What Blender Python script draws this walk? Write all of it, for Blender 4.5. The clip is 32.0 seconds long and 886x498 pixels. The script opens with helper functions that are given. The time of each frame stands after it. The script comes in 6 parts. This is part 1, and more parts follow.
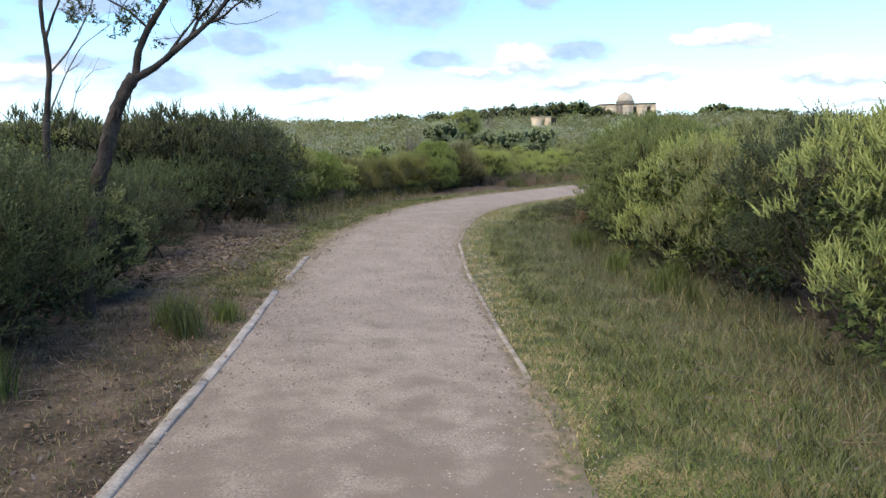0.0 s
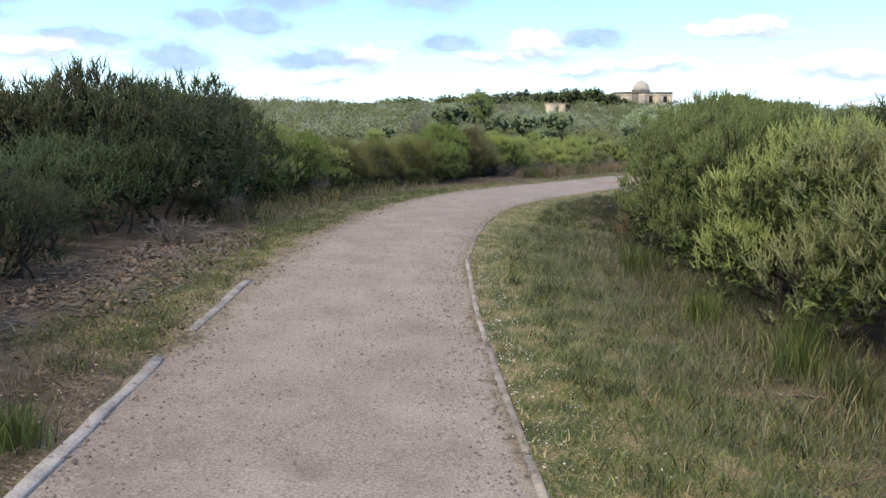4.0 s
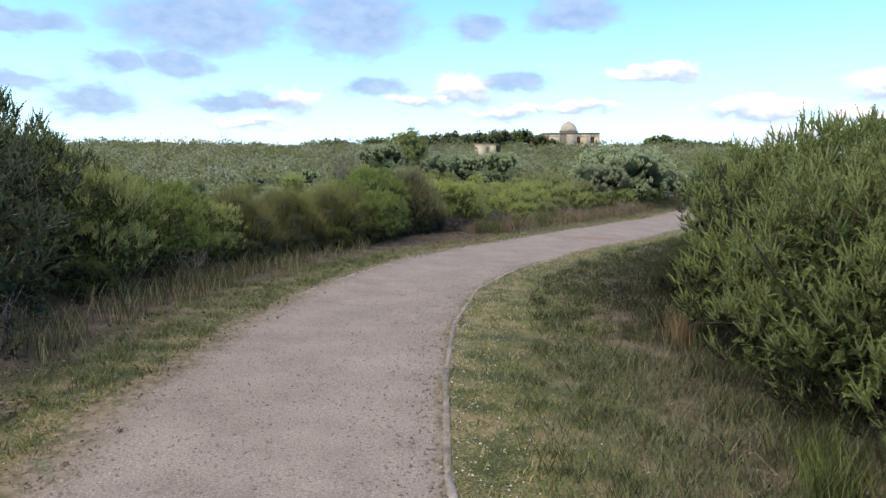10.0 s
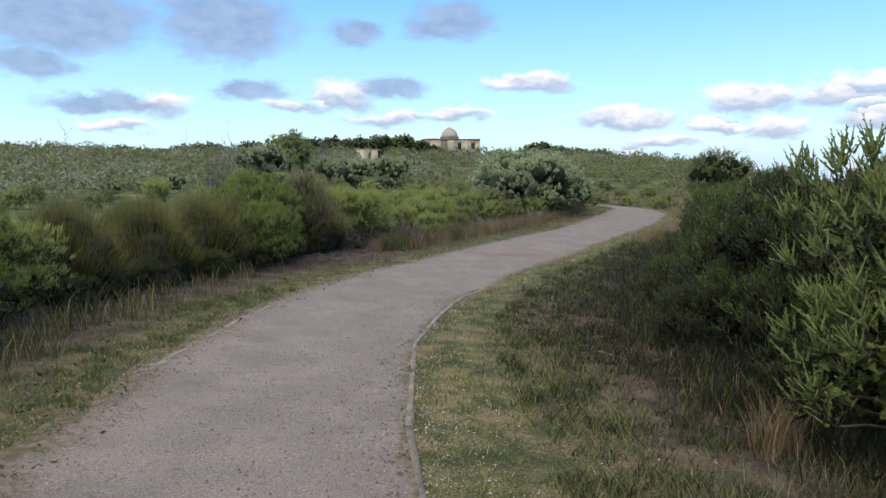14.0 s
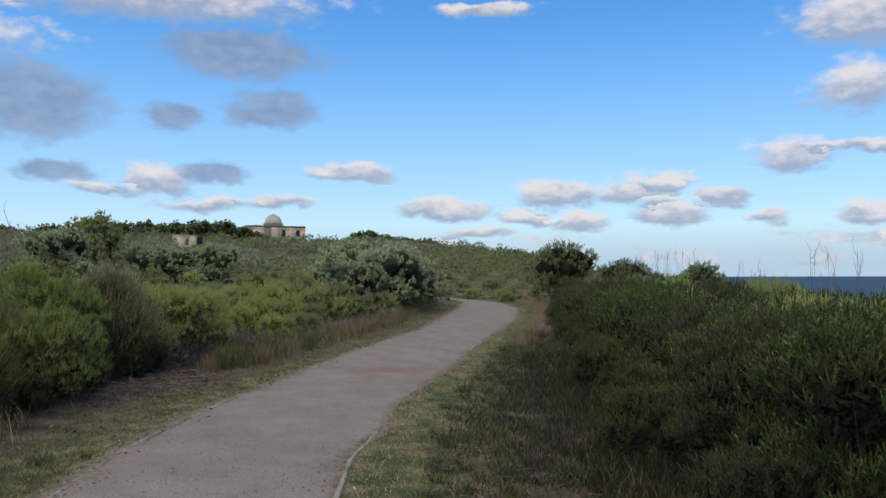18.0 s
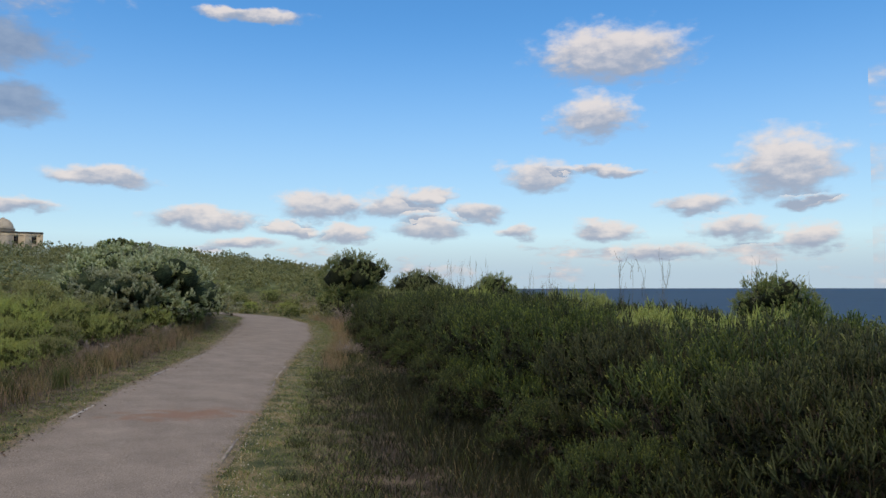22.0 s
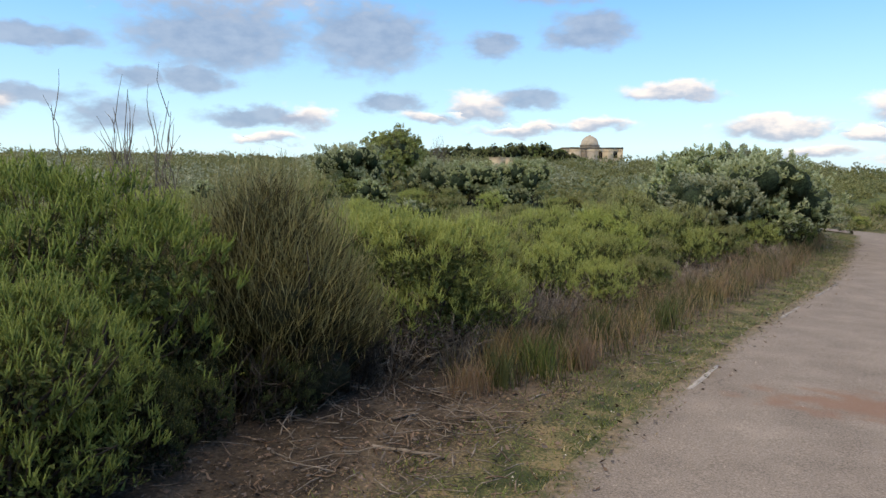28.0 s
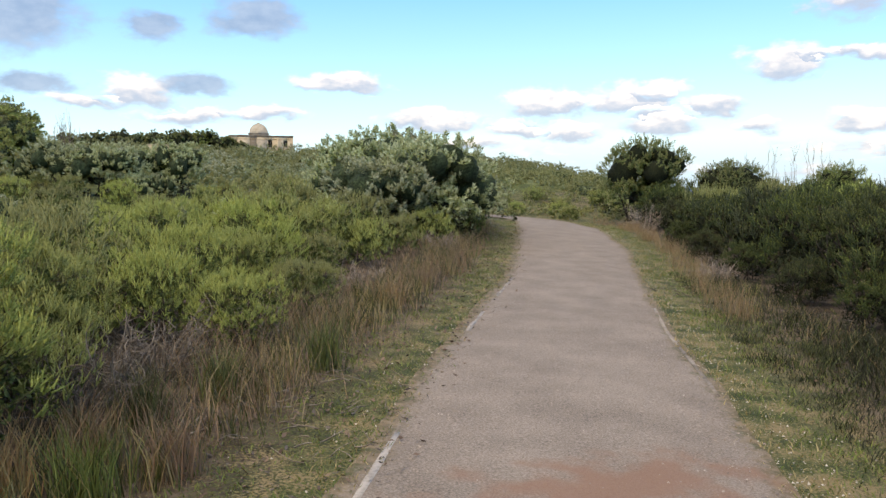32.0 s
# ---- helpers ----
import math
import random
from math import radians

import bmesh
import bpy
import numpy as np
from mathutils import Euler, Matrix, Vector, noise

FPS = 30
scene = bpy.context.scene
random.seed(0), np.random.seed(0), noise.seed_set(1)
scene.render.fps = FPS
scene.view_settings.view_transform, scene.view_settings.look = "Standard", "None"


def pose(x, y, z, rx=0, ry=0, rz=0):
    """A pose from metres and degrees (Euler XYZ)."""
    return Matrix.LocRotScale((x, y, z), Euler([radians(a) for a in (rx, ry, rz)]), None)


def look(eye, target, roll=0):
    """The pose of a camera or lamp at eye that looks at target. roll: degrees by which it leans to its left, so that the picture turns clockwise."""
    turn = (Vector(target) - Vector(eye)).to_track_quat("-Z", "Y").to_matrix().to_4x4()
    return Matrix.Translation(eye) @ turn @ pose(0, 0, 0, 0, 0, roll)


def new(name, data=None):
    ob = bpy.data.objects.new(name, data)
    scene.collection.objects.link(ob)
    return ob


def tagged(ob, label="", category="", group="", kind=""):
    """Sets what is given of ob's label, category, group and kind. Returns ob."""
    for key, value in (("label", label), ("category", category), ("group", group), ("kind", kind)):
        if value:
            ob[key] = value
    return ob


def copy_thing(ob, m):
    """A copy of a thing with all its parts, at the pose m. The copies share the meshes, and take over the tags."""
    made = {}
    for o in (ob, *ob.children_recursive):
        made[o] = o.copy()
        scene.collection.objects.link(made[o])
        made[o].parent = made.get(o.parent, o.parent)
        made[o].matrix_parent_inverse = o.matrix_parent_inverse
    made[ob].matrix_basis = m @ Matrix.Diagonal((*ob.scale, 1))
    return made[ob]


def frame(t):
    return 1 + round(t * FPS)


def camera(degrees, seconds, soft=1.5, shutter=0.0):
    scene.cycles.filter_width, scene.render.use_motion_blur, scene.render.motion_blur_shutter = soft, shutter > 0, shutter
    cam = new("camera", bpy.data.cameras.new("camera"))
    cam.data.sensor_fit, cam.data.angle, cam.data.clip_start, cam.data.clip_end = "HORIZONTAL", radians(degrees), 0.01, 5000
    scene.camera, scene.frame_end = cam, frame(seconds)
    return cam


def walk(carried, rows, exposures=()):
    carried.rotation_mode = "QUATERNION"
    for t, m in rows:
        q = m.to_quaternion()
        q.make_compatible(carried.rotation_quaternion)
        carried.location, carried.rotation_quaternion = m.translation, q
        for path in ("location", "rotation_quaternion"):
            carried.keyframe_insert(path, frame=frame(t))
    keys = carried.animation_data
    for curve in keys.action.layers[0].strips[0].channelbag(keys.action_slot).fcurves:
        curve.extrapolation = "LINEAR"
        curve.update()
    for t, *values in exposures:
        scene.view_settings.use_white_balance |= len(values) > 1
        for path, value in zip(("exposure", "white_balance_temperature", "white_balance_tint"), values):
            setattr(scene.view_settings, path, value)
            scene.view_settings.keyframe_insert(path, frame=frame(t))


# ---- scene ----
cam = camera(59.5, 32.0)
PATH = [
    (0, (0.106, 0.069, 1.48), (0.073, 2.054, 1.244), -1.4),
    (0.5, (0.139, 0.463, 1.452), (0.101, 2.45, 1.224), -1.1),
    (1, (0.183, 0.853, 1.461), (0.06, 2.836, 1.23), -0.6),
    (1.5, (0.175, 1.226, 1.444), (0.046, 3.204, 1.181), 0.2),
    (2, (0.185, 1.636, 1.449), (0.1, 3.609, 1.132), -0.0),
    (2.5, (0.232, 2.072, 1.452), (0.126, 4.043, 1.132), -0.1),
    (3, (0.195, 2.484, 1.449), (0.057, 4.453, 1.126), 0.7),
    (3.5, (0.159, 2.867, 1.479), (0.064, 4.842, 1.18), 0.5),
    (5.5, (0.049, 4.466, 1.487), (0.029, 6.453, 1.264), -0.2),
    (6, (0.069, 4.858, 1.518), (0.049, 6.848, 1.315), -0.4),
    (6.5, (0.053, 5.288, 1.52), (0.13, 7.273, 1.286), 0.1),
    (7, (0.06, 5.71, 1.508), (0.219, 7.686, 1.247), -0.3),
    (7.5, (0.1, 6.164, 1.542), (0.259, 8.141, 1.279), -0.7),
    (8, (0.078, 6.602, 1.553), (0.227, 8.579, 1.294), 0.2),
    (8.5, (0.011, 7.022, 1.571), (0.191, 9.001, 1.347), 0.1),
    (9, (-0.018, 7.441, 1.575), (0.103, 9.425, 1.357), -0.6),
    (9.5, (-0.036, 7.826, 1.578), (0.048, 9.814, 1.376), -0.7),
    (10, (-0.104, 8.231, 1.632), (0.024, 10.22, 1.462), -0.4),
    (10.5, (-0.136, 8.654, 1.615), (0.008, 10.644, 1.479), -0.7),
    (11, (-0.139, 9.108, 1.637), (0.02, 11.098, 1.522), -0.8),
    (11.5, (-0.164, 9.487, 1.66), (0.082, 11.47, 1.564), -0.3),
    (12, (-0.182, 9.844, 1.647), (0.174, 11.811, 1.569), -0.4),
    (12.5, (-0.135, 10.226, 1.653), (0.245, 12.186, 1.531), -0.6),
    (13, (-0.15, 10.627, 1.655), (0.253, 12.58, 1.5), 0.7),
    (13.5, (-0.228, 11.0, 1.669), (0.191, 12.95, 1.512), -0.0),
    (15.5, (-0.416, 12.57, 1.682), (0.075, 14.503, 1.54), -0.1),
    (16, (-0.333, 13.022, 1.729), (0.246, 14.933, 1.618), -0.4),
    (16.5, (-0.303, 13.418, 1.793), (0.413, 15.283, 1.709), 0.6),
    (17, (-0.341, 13.764, 1.831), (0.447, 15.602, 1.82), 0.1),
    (17.5, (-0.255, 14.163, 1.86), (0.559, 15.989, 1.934), -0.4),
    (18, (-0.175, 14.577, 1.86), (0.69, 16.379, 1.927), -0.1),
    (18.5, (-0.14, 14.975, 1.879), (0.815, 16.73, 1.973), -0.1),
    (19, (-0.131, 15.327, 1.879), (0.836, 17.076, 1.963), -0.2),
    (19.5, (-0.042, 15.67, 1.881), (0.958, 17.4, 1.967), -0.5),
    (20, (0.066, 16.078, 1.855), (1.151, 17.757, 1.926), 0.2),
    (20.5, (0.139, 16.463, 1.872), (1.344, 18.058, 1.942), -0.4),
    (21, (0.272, 16.87, 1.861), (1.543, 18.413, 1.933), -0.5),
    (21.5, (0.38, 17.167, 1.852), (1.69, 18.678, 1.924), -0.2),
    (22, (0.432, 17.503, 1.85), (1.793, 18.965, 1.947), -0.1),
    (22.5, (0.51, 17.792, 1.822), (1.847, 19.278, 1.9), -0.1),
    (23, (0.617, 18.094, 1.831), (1.864, 19.653, 1.958), -0.1),
    (23.5, (0.738, 18.419, 1.791), (1.911, 20.036, 1.896), 0.6),
    (24, (0.843, 18.78, 1.812), (1.918, 20.461, 1.95), 0.7),
    (24.5, (0.928, 19.143, 1.777), (1.835, 20.922, 1.903), 0.9),
    (25, (0.974, 19.415, 1.778), (1.63, 21.302, 1.872), 1.4),
    (25.5, (1.049, 19.824, 1.77), (1.483, 21.774, 1.863), 1.6),
    (26, (1.071, 20.122, 1.77), (1.342, 22.101, 1.877), 1.6),
    (26.5, (1.105, 20.41, 1.79), (1.224, 22.406, 1.849), 1.0),
    (28.5, (1.368, 21.745, 1.781), (1.455, 23.735, 1.598), -0.1),
    (29, (1.439, 22.121, 1.741), (1.514, 24.105, 1.498), -0.3),
    (29.5, (1.521, 22.461, 1.734), (1.709, 24.428, 1.423), -0.5),
    (30, (1.636, 22.807, 1.742), (1.89, 24.766, 1.428), -0.5),
    (30.5, (1.775, 23.133, 1.738), (2.054, 25.097, 1.485), -0.5),
    (31, (1.885, 23.43, 1.761), (2.287, 25.381, 1.575), -0.3),
    (31.5, (2.077, 23.694, 1.746), (2.717, 25.581, 1.576), -0.6),
    (32, (2.303, 23.904, 1.752), (3.189, 25.69, 1.593), -0.5),
]
EXPOSURES = [(0.0, 0.84, 6400, 9), (5.0, 0.8, 6300, 9), (7.0, 0.68, 6100, 9), (10.0, 0.66, 6350, 9), (12.0, 0.32, 6300, 9), (16.0, 0.32, 6150, 9), (18.0, -0.13, 6150, 9), (22.0, -0.18, 6550, 9), (26.0, -0.1, 6600, 9), (28.5, 0.52, 7000, 9), (30.0, 1.1, 7100, 9), (31.0, 1.02, 7000, 9), (32.0, 0.52, 7000, 9)]

walk(cam, [(t, look(eye, target, roll)) for t, eye, target, roll in PATH], EXPOSURES)

# ---------------------------------------------------------------- light
SUN_AZ, SUN_EL = -126.0, 64.0          # clockwise from +y, and height, in degrees
world = bpy.data.worlds.new("sky")
scene.world = world
world.use_nodes = True
wt = world.node_tree
wt.nodes.clear()


def wmath(op, a, b=None, c=None):
    n = wt.nodes.new("ShaderNodeMath")
    n.operation = op
    for i, v in enumerate((a, b, c)):
        if v is None:
            continue
        if isinstance(v, (int, float)):
            n.inputs[i].default_value = v
        else:
            wt.links.new(v, n.inputs[i])
    return n.outputs[0]


def wvec(op, a, b):
    n = wt.nodes.new("ShaderNodeVectorMath")
    n.operation = op
    for i, v in enumerate((a, b)):
        if isinstance(v, tuple):
            n.inputs[i].default_value = v
        else:
            wt.links.new(v, n.inputs[i])
    return n.outputs[1] if op == "LENGTH" else n.outputs[0]


# Clouds: azimuth, height, half width, half height in degrees, and 1 for a bright one.
CLOUDS = [
    (-14.1, 16.0, 11.7, 2.5, 1), (1.7, 19.5, 14.8, 1.7, 1), (-13.2, 11.6, 6.5, 2.3, 0), (-2.6, 11.9, 5.0, 2.4, 0),
    (-18.7, 8.4, 2.1, 0.8, 0), (-14.9, 8.4, 2.6, 1.0, 0), (11.1, 15.9, 5.9, 1.6, 0), (6.1, 11.3, 2.3, 1.0, 0),
    (13.1, 12.1, 3.3, 1.3, 0), (-20.2, 5.9, 3.0, 1.1, 0), (-10.7, 6.0, 3.9, 0.6, 0), (-1.2, 7.1, 2.7, 0.7, 0),
    (1.7, 6.0, 2.5, 0.5, 1), (5.4, 7.0, 2.5, 1.0, 1), (9.2, 7.5, 2.5, 0.8, 0), (19.1, 7.7, 3.2, 0.6, 1),
    (13.4, 5.4, 2.5, 0.5, 1), (-7.2, 6.0, 2.0, 0.8, 1), (-9.9, 4.4, 2.3, 0.4, 1), (8.4, 5.2, 3.3, 0.5, 1),
    (55.5, 17.0, 5.3, 1.9, 1), (54.2, 12.5, 2.9, 1.5, 1), (49.9, 8.3, 2.6, 1.0, 1), (54.5, 8.5, 3.1, 0.4, 1),
    (34.1, 6.1, 3.1, 1.0, 1), (39.7, 6.3, 3.3, 1.0, 1), (42.3, 6.9, 1.7, 0.7, 1), (25.8, 5.0, 4.0, 0.7, 1),
    (66.9, 8.7, 3.5, 2.2, 1), (61.3, 5.9, 2.5, 0.7, 1), (63.4, 4.2, 2.7, 0.8, 1), (54.8, 4.2, 2.3, 0.7, 1),
    (41.8, 4.6, 2.9, 0.9, 1), (45.6, 5.6, 1.9, 0.7, 1), (35.5, 4.0, 2.5, 0.6, 1), (58.6, 2.6, 2.9, 0.6, 1),
    (68.1, 5.7, 2.2, 0.5, 1), (68.4, 3.5, 1.9, 0.9, 1), (31.8, 4.4, 1.9, 0.5, 1), (28.2, 3.2, 2.4, 0.5, 1),
    (29.0, 19.2, 4.1, 0.4, 1), (48.4, 4.1, 1.6, 0.5, 1),
    (-25.6, 7.0, 3.8, 0.7, 0), (-24.7, 10.6, 4.2, 0.8, 0), (-28.6, 6.1, 2.6, 0.8, 1), (-33.0, 9.0, 4.0, 1.2, 0),
]
geo = wt.nodes.new("ShaderNodeTexCoord").outputs["Generated"]
sep = wt.nodes.new("ShaderNodeSeparateXYZ")
wt.links.new(geo, sep.inputs[0])
azim = wmath("MULTIPLY", wmath("ARCTAN2", sep.outputs[0], sep.outputs[1]), 57.2958)
elev = wmath("MULTIPLY", wmath("ARCSINE", sep.outputs[2]), 57.2958)
flat = wt.nodes.new("ShaderNodeCombineXYZ")
wt.links.new(azim, flat.inputs[0])
wt.links.new(elev, flat.inputs[1])


def wnoise(scale_xyz, detail, rough=0.55):
    n = wt.nodes.new("ShaderNodeTexNoise")
    wt.links.new(wvec("MULTIPLY", flat.outputs[0], scale_xyz), n.inputs["Vector"])
    n.inputs["Scale"].default_value, n.inputs["Detail"].default_value, n.inputs["Roughness"].default_value = 1.0, detail, rough
    return n


warp = wvec("MULTIPLY", wvec("SUBTRACT", wnoise((0.35, 0.7, 1), 5.0).outputs["Color"], (0.5, 0.5, 0.5)), (4.2, 2.0, 0))
place = wvec("ADD", flat.outputs[0], warp)
dens = {0: None, 1: None}
lift = None
for ca, ce, ra, re, kind in CLOUDS:
    off = wvec("DIVIDE", wvec("SUBTRACT", place, (ca, ce - 0.25 * re, 0)), (ra * 1.25, re * 1.35, 1))
    d = wmath("SUBTRACT", 1.0, wvec("LENGTH", off, (0, 0, 0)))
    dens[kind] = d if dens[kind] is None else wmath("MAXIMUM", dens[kind], d)
    if kind == 1:
        s = wt.nodes.new("ShaderNodeSeparateXYZ")
        wt.links.new(off, s.inputs[0])
        up = wmath("MULTIPLY", wmath("GREATER_THAN", d, 0.0), s.outputs[1])
        lift = up if lift is None else wmath("ADD", lift, up)
# away from the named clouds the sky goes on with scattered ones
wide = wnoise((0.05, 0.16, 1), 5.0)
away = wmath("ADD", wmath("GREATER_THAN", azim, 72.0), wmath("LESS_THAN", azim, -36.0))
away = wmath("MAXIMUM", away, wmath("GREATER_THAN", elev, 23.0))
stray = wmath("MULTIPLY_ADD", wmath("SUBTRACT", wide.outputs[0], 0.5), 3.0, wmath("MULTIPLY", wmath("SUBTRACT", away, 1.0), 6.0))

bank = wnoise((0.16, 0.62, 1), 6.0, 0.6)


def smooth(v, lo, hi):
    n = wt.nodes.new("ShaderNodeMapRange")
    n.interpolation_type = "SMOOTHSTEP"
    wt.links.new(v, n.inputs[0])
    n.inputs[1].default_value, n.inputs[2].default_value = lo, hi
    return n.outputs[0]


def wmix(f, a, b):
    n = wt.nodes.new("ShaderNodeMix")
    n.data_type = "RGBA"
    for sock, v in ((n.inputs[0], f), (n.inputs[6], a), (n.inputs[7], b)):
        if isinstance(v, (tuple, float)):
            sock.default_value = v
        else:
            wt.links.new(v, sock)
    return n.outputs[2]


fluff = wnoise((0.55, 1.0, 1), 7.0, 0.58).outputs[0]
ragged = wmath("MULTIPLY", wmath("SUBTRACT", fluff, 0.5), 0.95)
low_down = wmath("MULTIPLY", smooth(elev, 5.2, 2.6), smooth(elev, -0.5, 0.8))
bank_a = wmath("ADD", wmath("MULTIPLY", wmath("SUBTRACT", bank.outputs[0], 0.5), 3.2), wmath("MULTIPLY_ADD", low_down, 1.25, -1.25))
light_a = smooth(wmath("ADD", wmath("MAXIMUM", wmath("MAXIMUM", dens[1], stray), bank_a), ragged), -0.02, 0.56)
dark_a = smooth(wmath("ADD", dens[0], wmath("MULTIPLY", ragged, 0.8)), 0.0, 0.54)
haze = wmath("MAXIMUM", wmath("MULTIPLY", smooth(elev, 20.0, -3.0), 0.72), wmath("MULTIPLY", smooth(elev, 8.0, 0.5), 0.93))
sky = wt.nodes.new("ShaderNodeTexSky")
sky.sky_type, sky.sun_disc = "NISHITA", False
sky.sun_elevation, sky.sun_rotation = radians(SUN_EL), radians(SUN_AZ)
sky.air_density, sky.dust_density, sky.ozone_density = 1.0, 0.1, 3.0
rich = wt.nodes.new("ShaderNodeHueSaturation")
rich.inputs["Saturation"].default_value, rich.inputs["Value"].default_value = 1.3, 1.98
wt.links.new(sky.outputs[0], rich.inputs["Color"])
shape = wmath("ADD", wmath("MULTIPLY", lift, 1.3), wmath("MULTIPLY", wmath("SUBTRACT", fluff, 0.47), 2.4))
lit = wmix(smooth(shape, -0.6, 0.8), (3.9, 4.5, 5.8, 1), (9.0, 8.25, 8.0, 1))
grey = wmix(smooth(fluff, 0.25, 0.75), (2.4, 3.2, 4.8, 1), (3.5, 4.3, 5.8, 1))
colour = wmix(haze, rich.outputs[0], (4.6, 6.2, 7.9, 1))
colour = wmix(wmath("MULTIPLY", light_a, 0.92), colour, lit)
colour = wmix(wmath("MULTIPLY", dark_a, 0.85), colour, grey)
bg = wt.nodes.new("ShaderNodeBackground")
wt.links.new(colour, bg.inputs[0])
bg.inputs[1].default_value = 0.1
wt.links.new(bg.outputs[0], wt.nodes.new("ShaderNodeOutputWorld").inputs[0])

sun = new("sun", bpy.data.lights.new("sun", "SUN"))
sun.data.energy, sun.data.angle, sun.data.color = 3.55, radians(70), (1.0, 0.8, 0.52)
az, el = radians(SUN_AZ), radians(SUN_EL)
sun.matrix_world = look((60 * math.sin(az) * math.cos(el), 60 * math.cos(az) * math.cos(el), 60 * math.sin(el)), (0, 0, 0))

# ---------------------------------------------------------------- materials


def material(name, colours, scale=6.0, fine=60.0, rough=0.9, bump=0.3, bump_scale=None, depth=0.01, random_mix=0.0, metal=0.0, big_amt=1.0, small_amt=0.6):
    """Colours spread by two noises over the object's own place; random_mix varies single objects or islands."""
    m = bpy.data.materials.new(name)
    m.use_nodes = True
    t = m.node_tree
    b = t.nodes["Principled BSDF"]
    b.inputs["Roughness"].default_value, b.inputs["Metallic"].default_value = rough, metal
    b.inputs["Specular IOR Level"].default_value = 0.25
    at = t.nodes.new("ShaderNodeNewGeometry").outputs["Position"]
    big, small = t.nodes.new("ShaderNodeTexNoise"), t.nodes.new("ShaderNodeTexNoise")
    for n, s, d in ((big, scale, 5), (small, fine, 4)):
        t.links.new(at, n.inputs["Vector"])
        n.inputs["Scale"].default_value, n.inputs["Detail"].default_value = s, d
    mixn, half = t.nodes.new("ShaderNodeMath"), t.nodes.new("ShaderNodeMath")
    mixn.operation = half.operation = "MULTIPLY_ADD"
    t.links.new(small.outputs[0], half.inputs[0])
    half.inputs[1].default_value, half.inputs[2].default_value = small_amt, 0.5 - 0.5 * small_amt - 0.5 * big_amt
    t.links.new(big.outputs[0], mixn.inputs[0])
    mixn.inputs[1].default_value = big_amt
    t.links.new(half.outputs[0], mixn.inputs[2])
    value = mixn.outputs[0]
    if random_mix:
        ob = t.nodes.new("ShaderNodeObjectInfo").outputs["Random"]
        w = t.nodes.new("ShaderNodeMath")
        w.operation = "MULTIPLY_ADD"
        t.links.new(ob, w.inputs[0])
        w.inputs[1].default_value = random_mix
        t.links.new(value, w.inputs[2])
        w2 = t.nodes.new("ShaderNodeMath")
        w2.operation = "SUBTRACT"
        t.links.new(w.outputs[0], w2.inputs[0])
        w2.inputs[1].default_value = random_mix / 2
        value = w2.outputs[0]
    ramp = t.nodes.new("ShaderNodeValToRGB")
    t.links.new(value, ramp.inputs[0])
    el_ = ramp.color_ramp.elements
    while len(el_) < len(colours):
        el_.new(0.5)
    for i, c in enumerate(colours):
        el_[i].position = 0.28 + 0.44 * i / max(1, len(colours) - 1)
        el_[i].color = (*c, 1)
    t.links.new(ramp.outputs[0], b.inputs["Base Color"])
    if bump:
        n = t.nodes.new("ShaderNodeTexNoise")
        t.links.new(at, n.inputs["Vector"])
        n.inputs["Scale"].default_value, n.inputs["Detail"].default_value = bump_scale or fine, 6
        bp = t.nodes.new("ShaderNodeBump")
        bp.inputs["Strength"].default_value, bp.inputs["Distance"].default_value = bump, depth
        t.links.new(n.outputs[0], bp.inputs["Height"])
        t.links.new(bp.outputs[0], b.inputs["Normal"])
    return m


def leaf_material(name, dark, light, through_light=0.3, rough=0.55, vary=0.35):
    """Leaves: each island its own shade, each plant its own cast."""
    m = bpy.data.materials.new(name)
    m.use_nodes = True
    t = m.node_tree
    b = t.nodes["Principled BSDF"]
    b.inputs["Roughness"].default_value, b.inputs["Specular IOR Level"].default_value = rough, 0.3
    g = t.nodes.new("ShaderNodeNewGeometry")
    o = t.nodes.new("ShaderNodeObjectInfo")
    mx = t.nodes.new("ShaderNodeMix")
    mx.data_type = "RGBA"
    t.links.new(g.outputs["Random Per Island"], mx.inputs[0])
    mx.inputs[6].default_value, mx.inputs[7].default_value = (*dark, 1), (*light, 1)
    hs = t.nodes.new("ShaderNodeHueSaturation")
    for sock, lo, hi in (("Hue", 0.5 - 0.014 * vary / 0.35, 0.5 + 0.006 * vary / 0.35), ("Value", 1 - vary * 0.7, 1 + vary * 0.7), ("Saturation", 0.85, 1.1)):
        r = t.nodes.new("ShaderNodeMapRange")
        t.links.new(o.outputs["Random"], r.inputs[0])
        r.inputs[3].default_value, r.inputs[4].default_value = lo, hi
        t.links.new(r.outputs[0], hs.inputs[sock])
    t.links.new(mx.outputs[2], hs.inputs["Color"])
    t.links.new(hs.outputs[0], b.inputs["Base Color"])
    tr = t.nodes.new("ShaderNodeBsdfTranslucent")
    t.links.new(hs.outputs[0], tr.inputs[0])
    ms = t.nodes.new("ShaderNodeMixShader")
    ms.inputs[0].default_value = through_light
    t.links.new(b.outputs[0], ms.inputs[1])
    t.links.new(tr.outputs[0], ms.inputs[2])
    t.links.new(ms.outputs[0], t.nodes["Material Output"].inputs[0])
    return m


M_SOIL = material("soil_and_litter", [(0.022, 0.017, 0.012), (0.06, 0.046, 0.033), (0.13, 0.102, 0.074)], 3.0, 40, 0.95, 0.9, 60, 0.02)


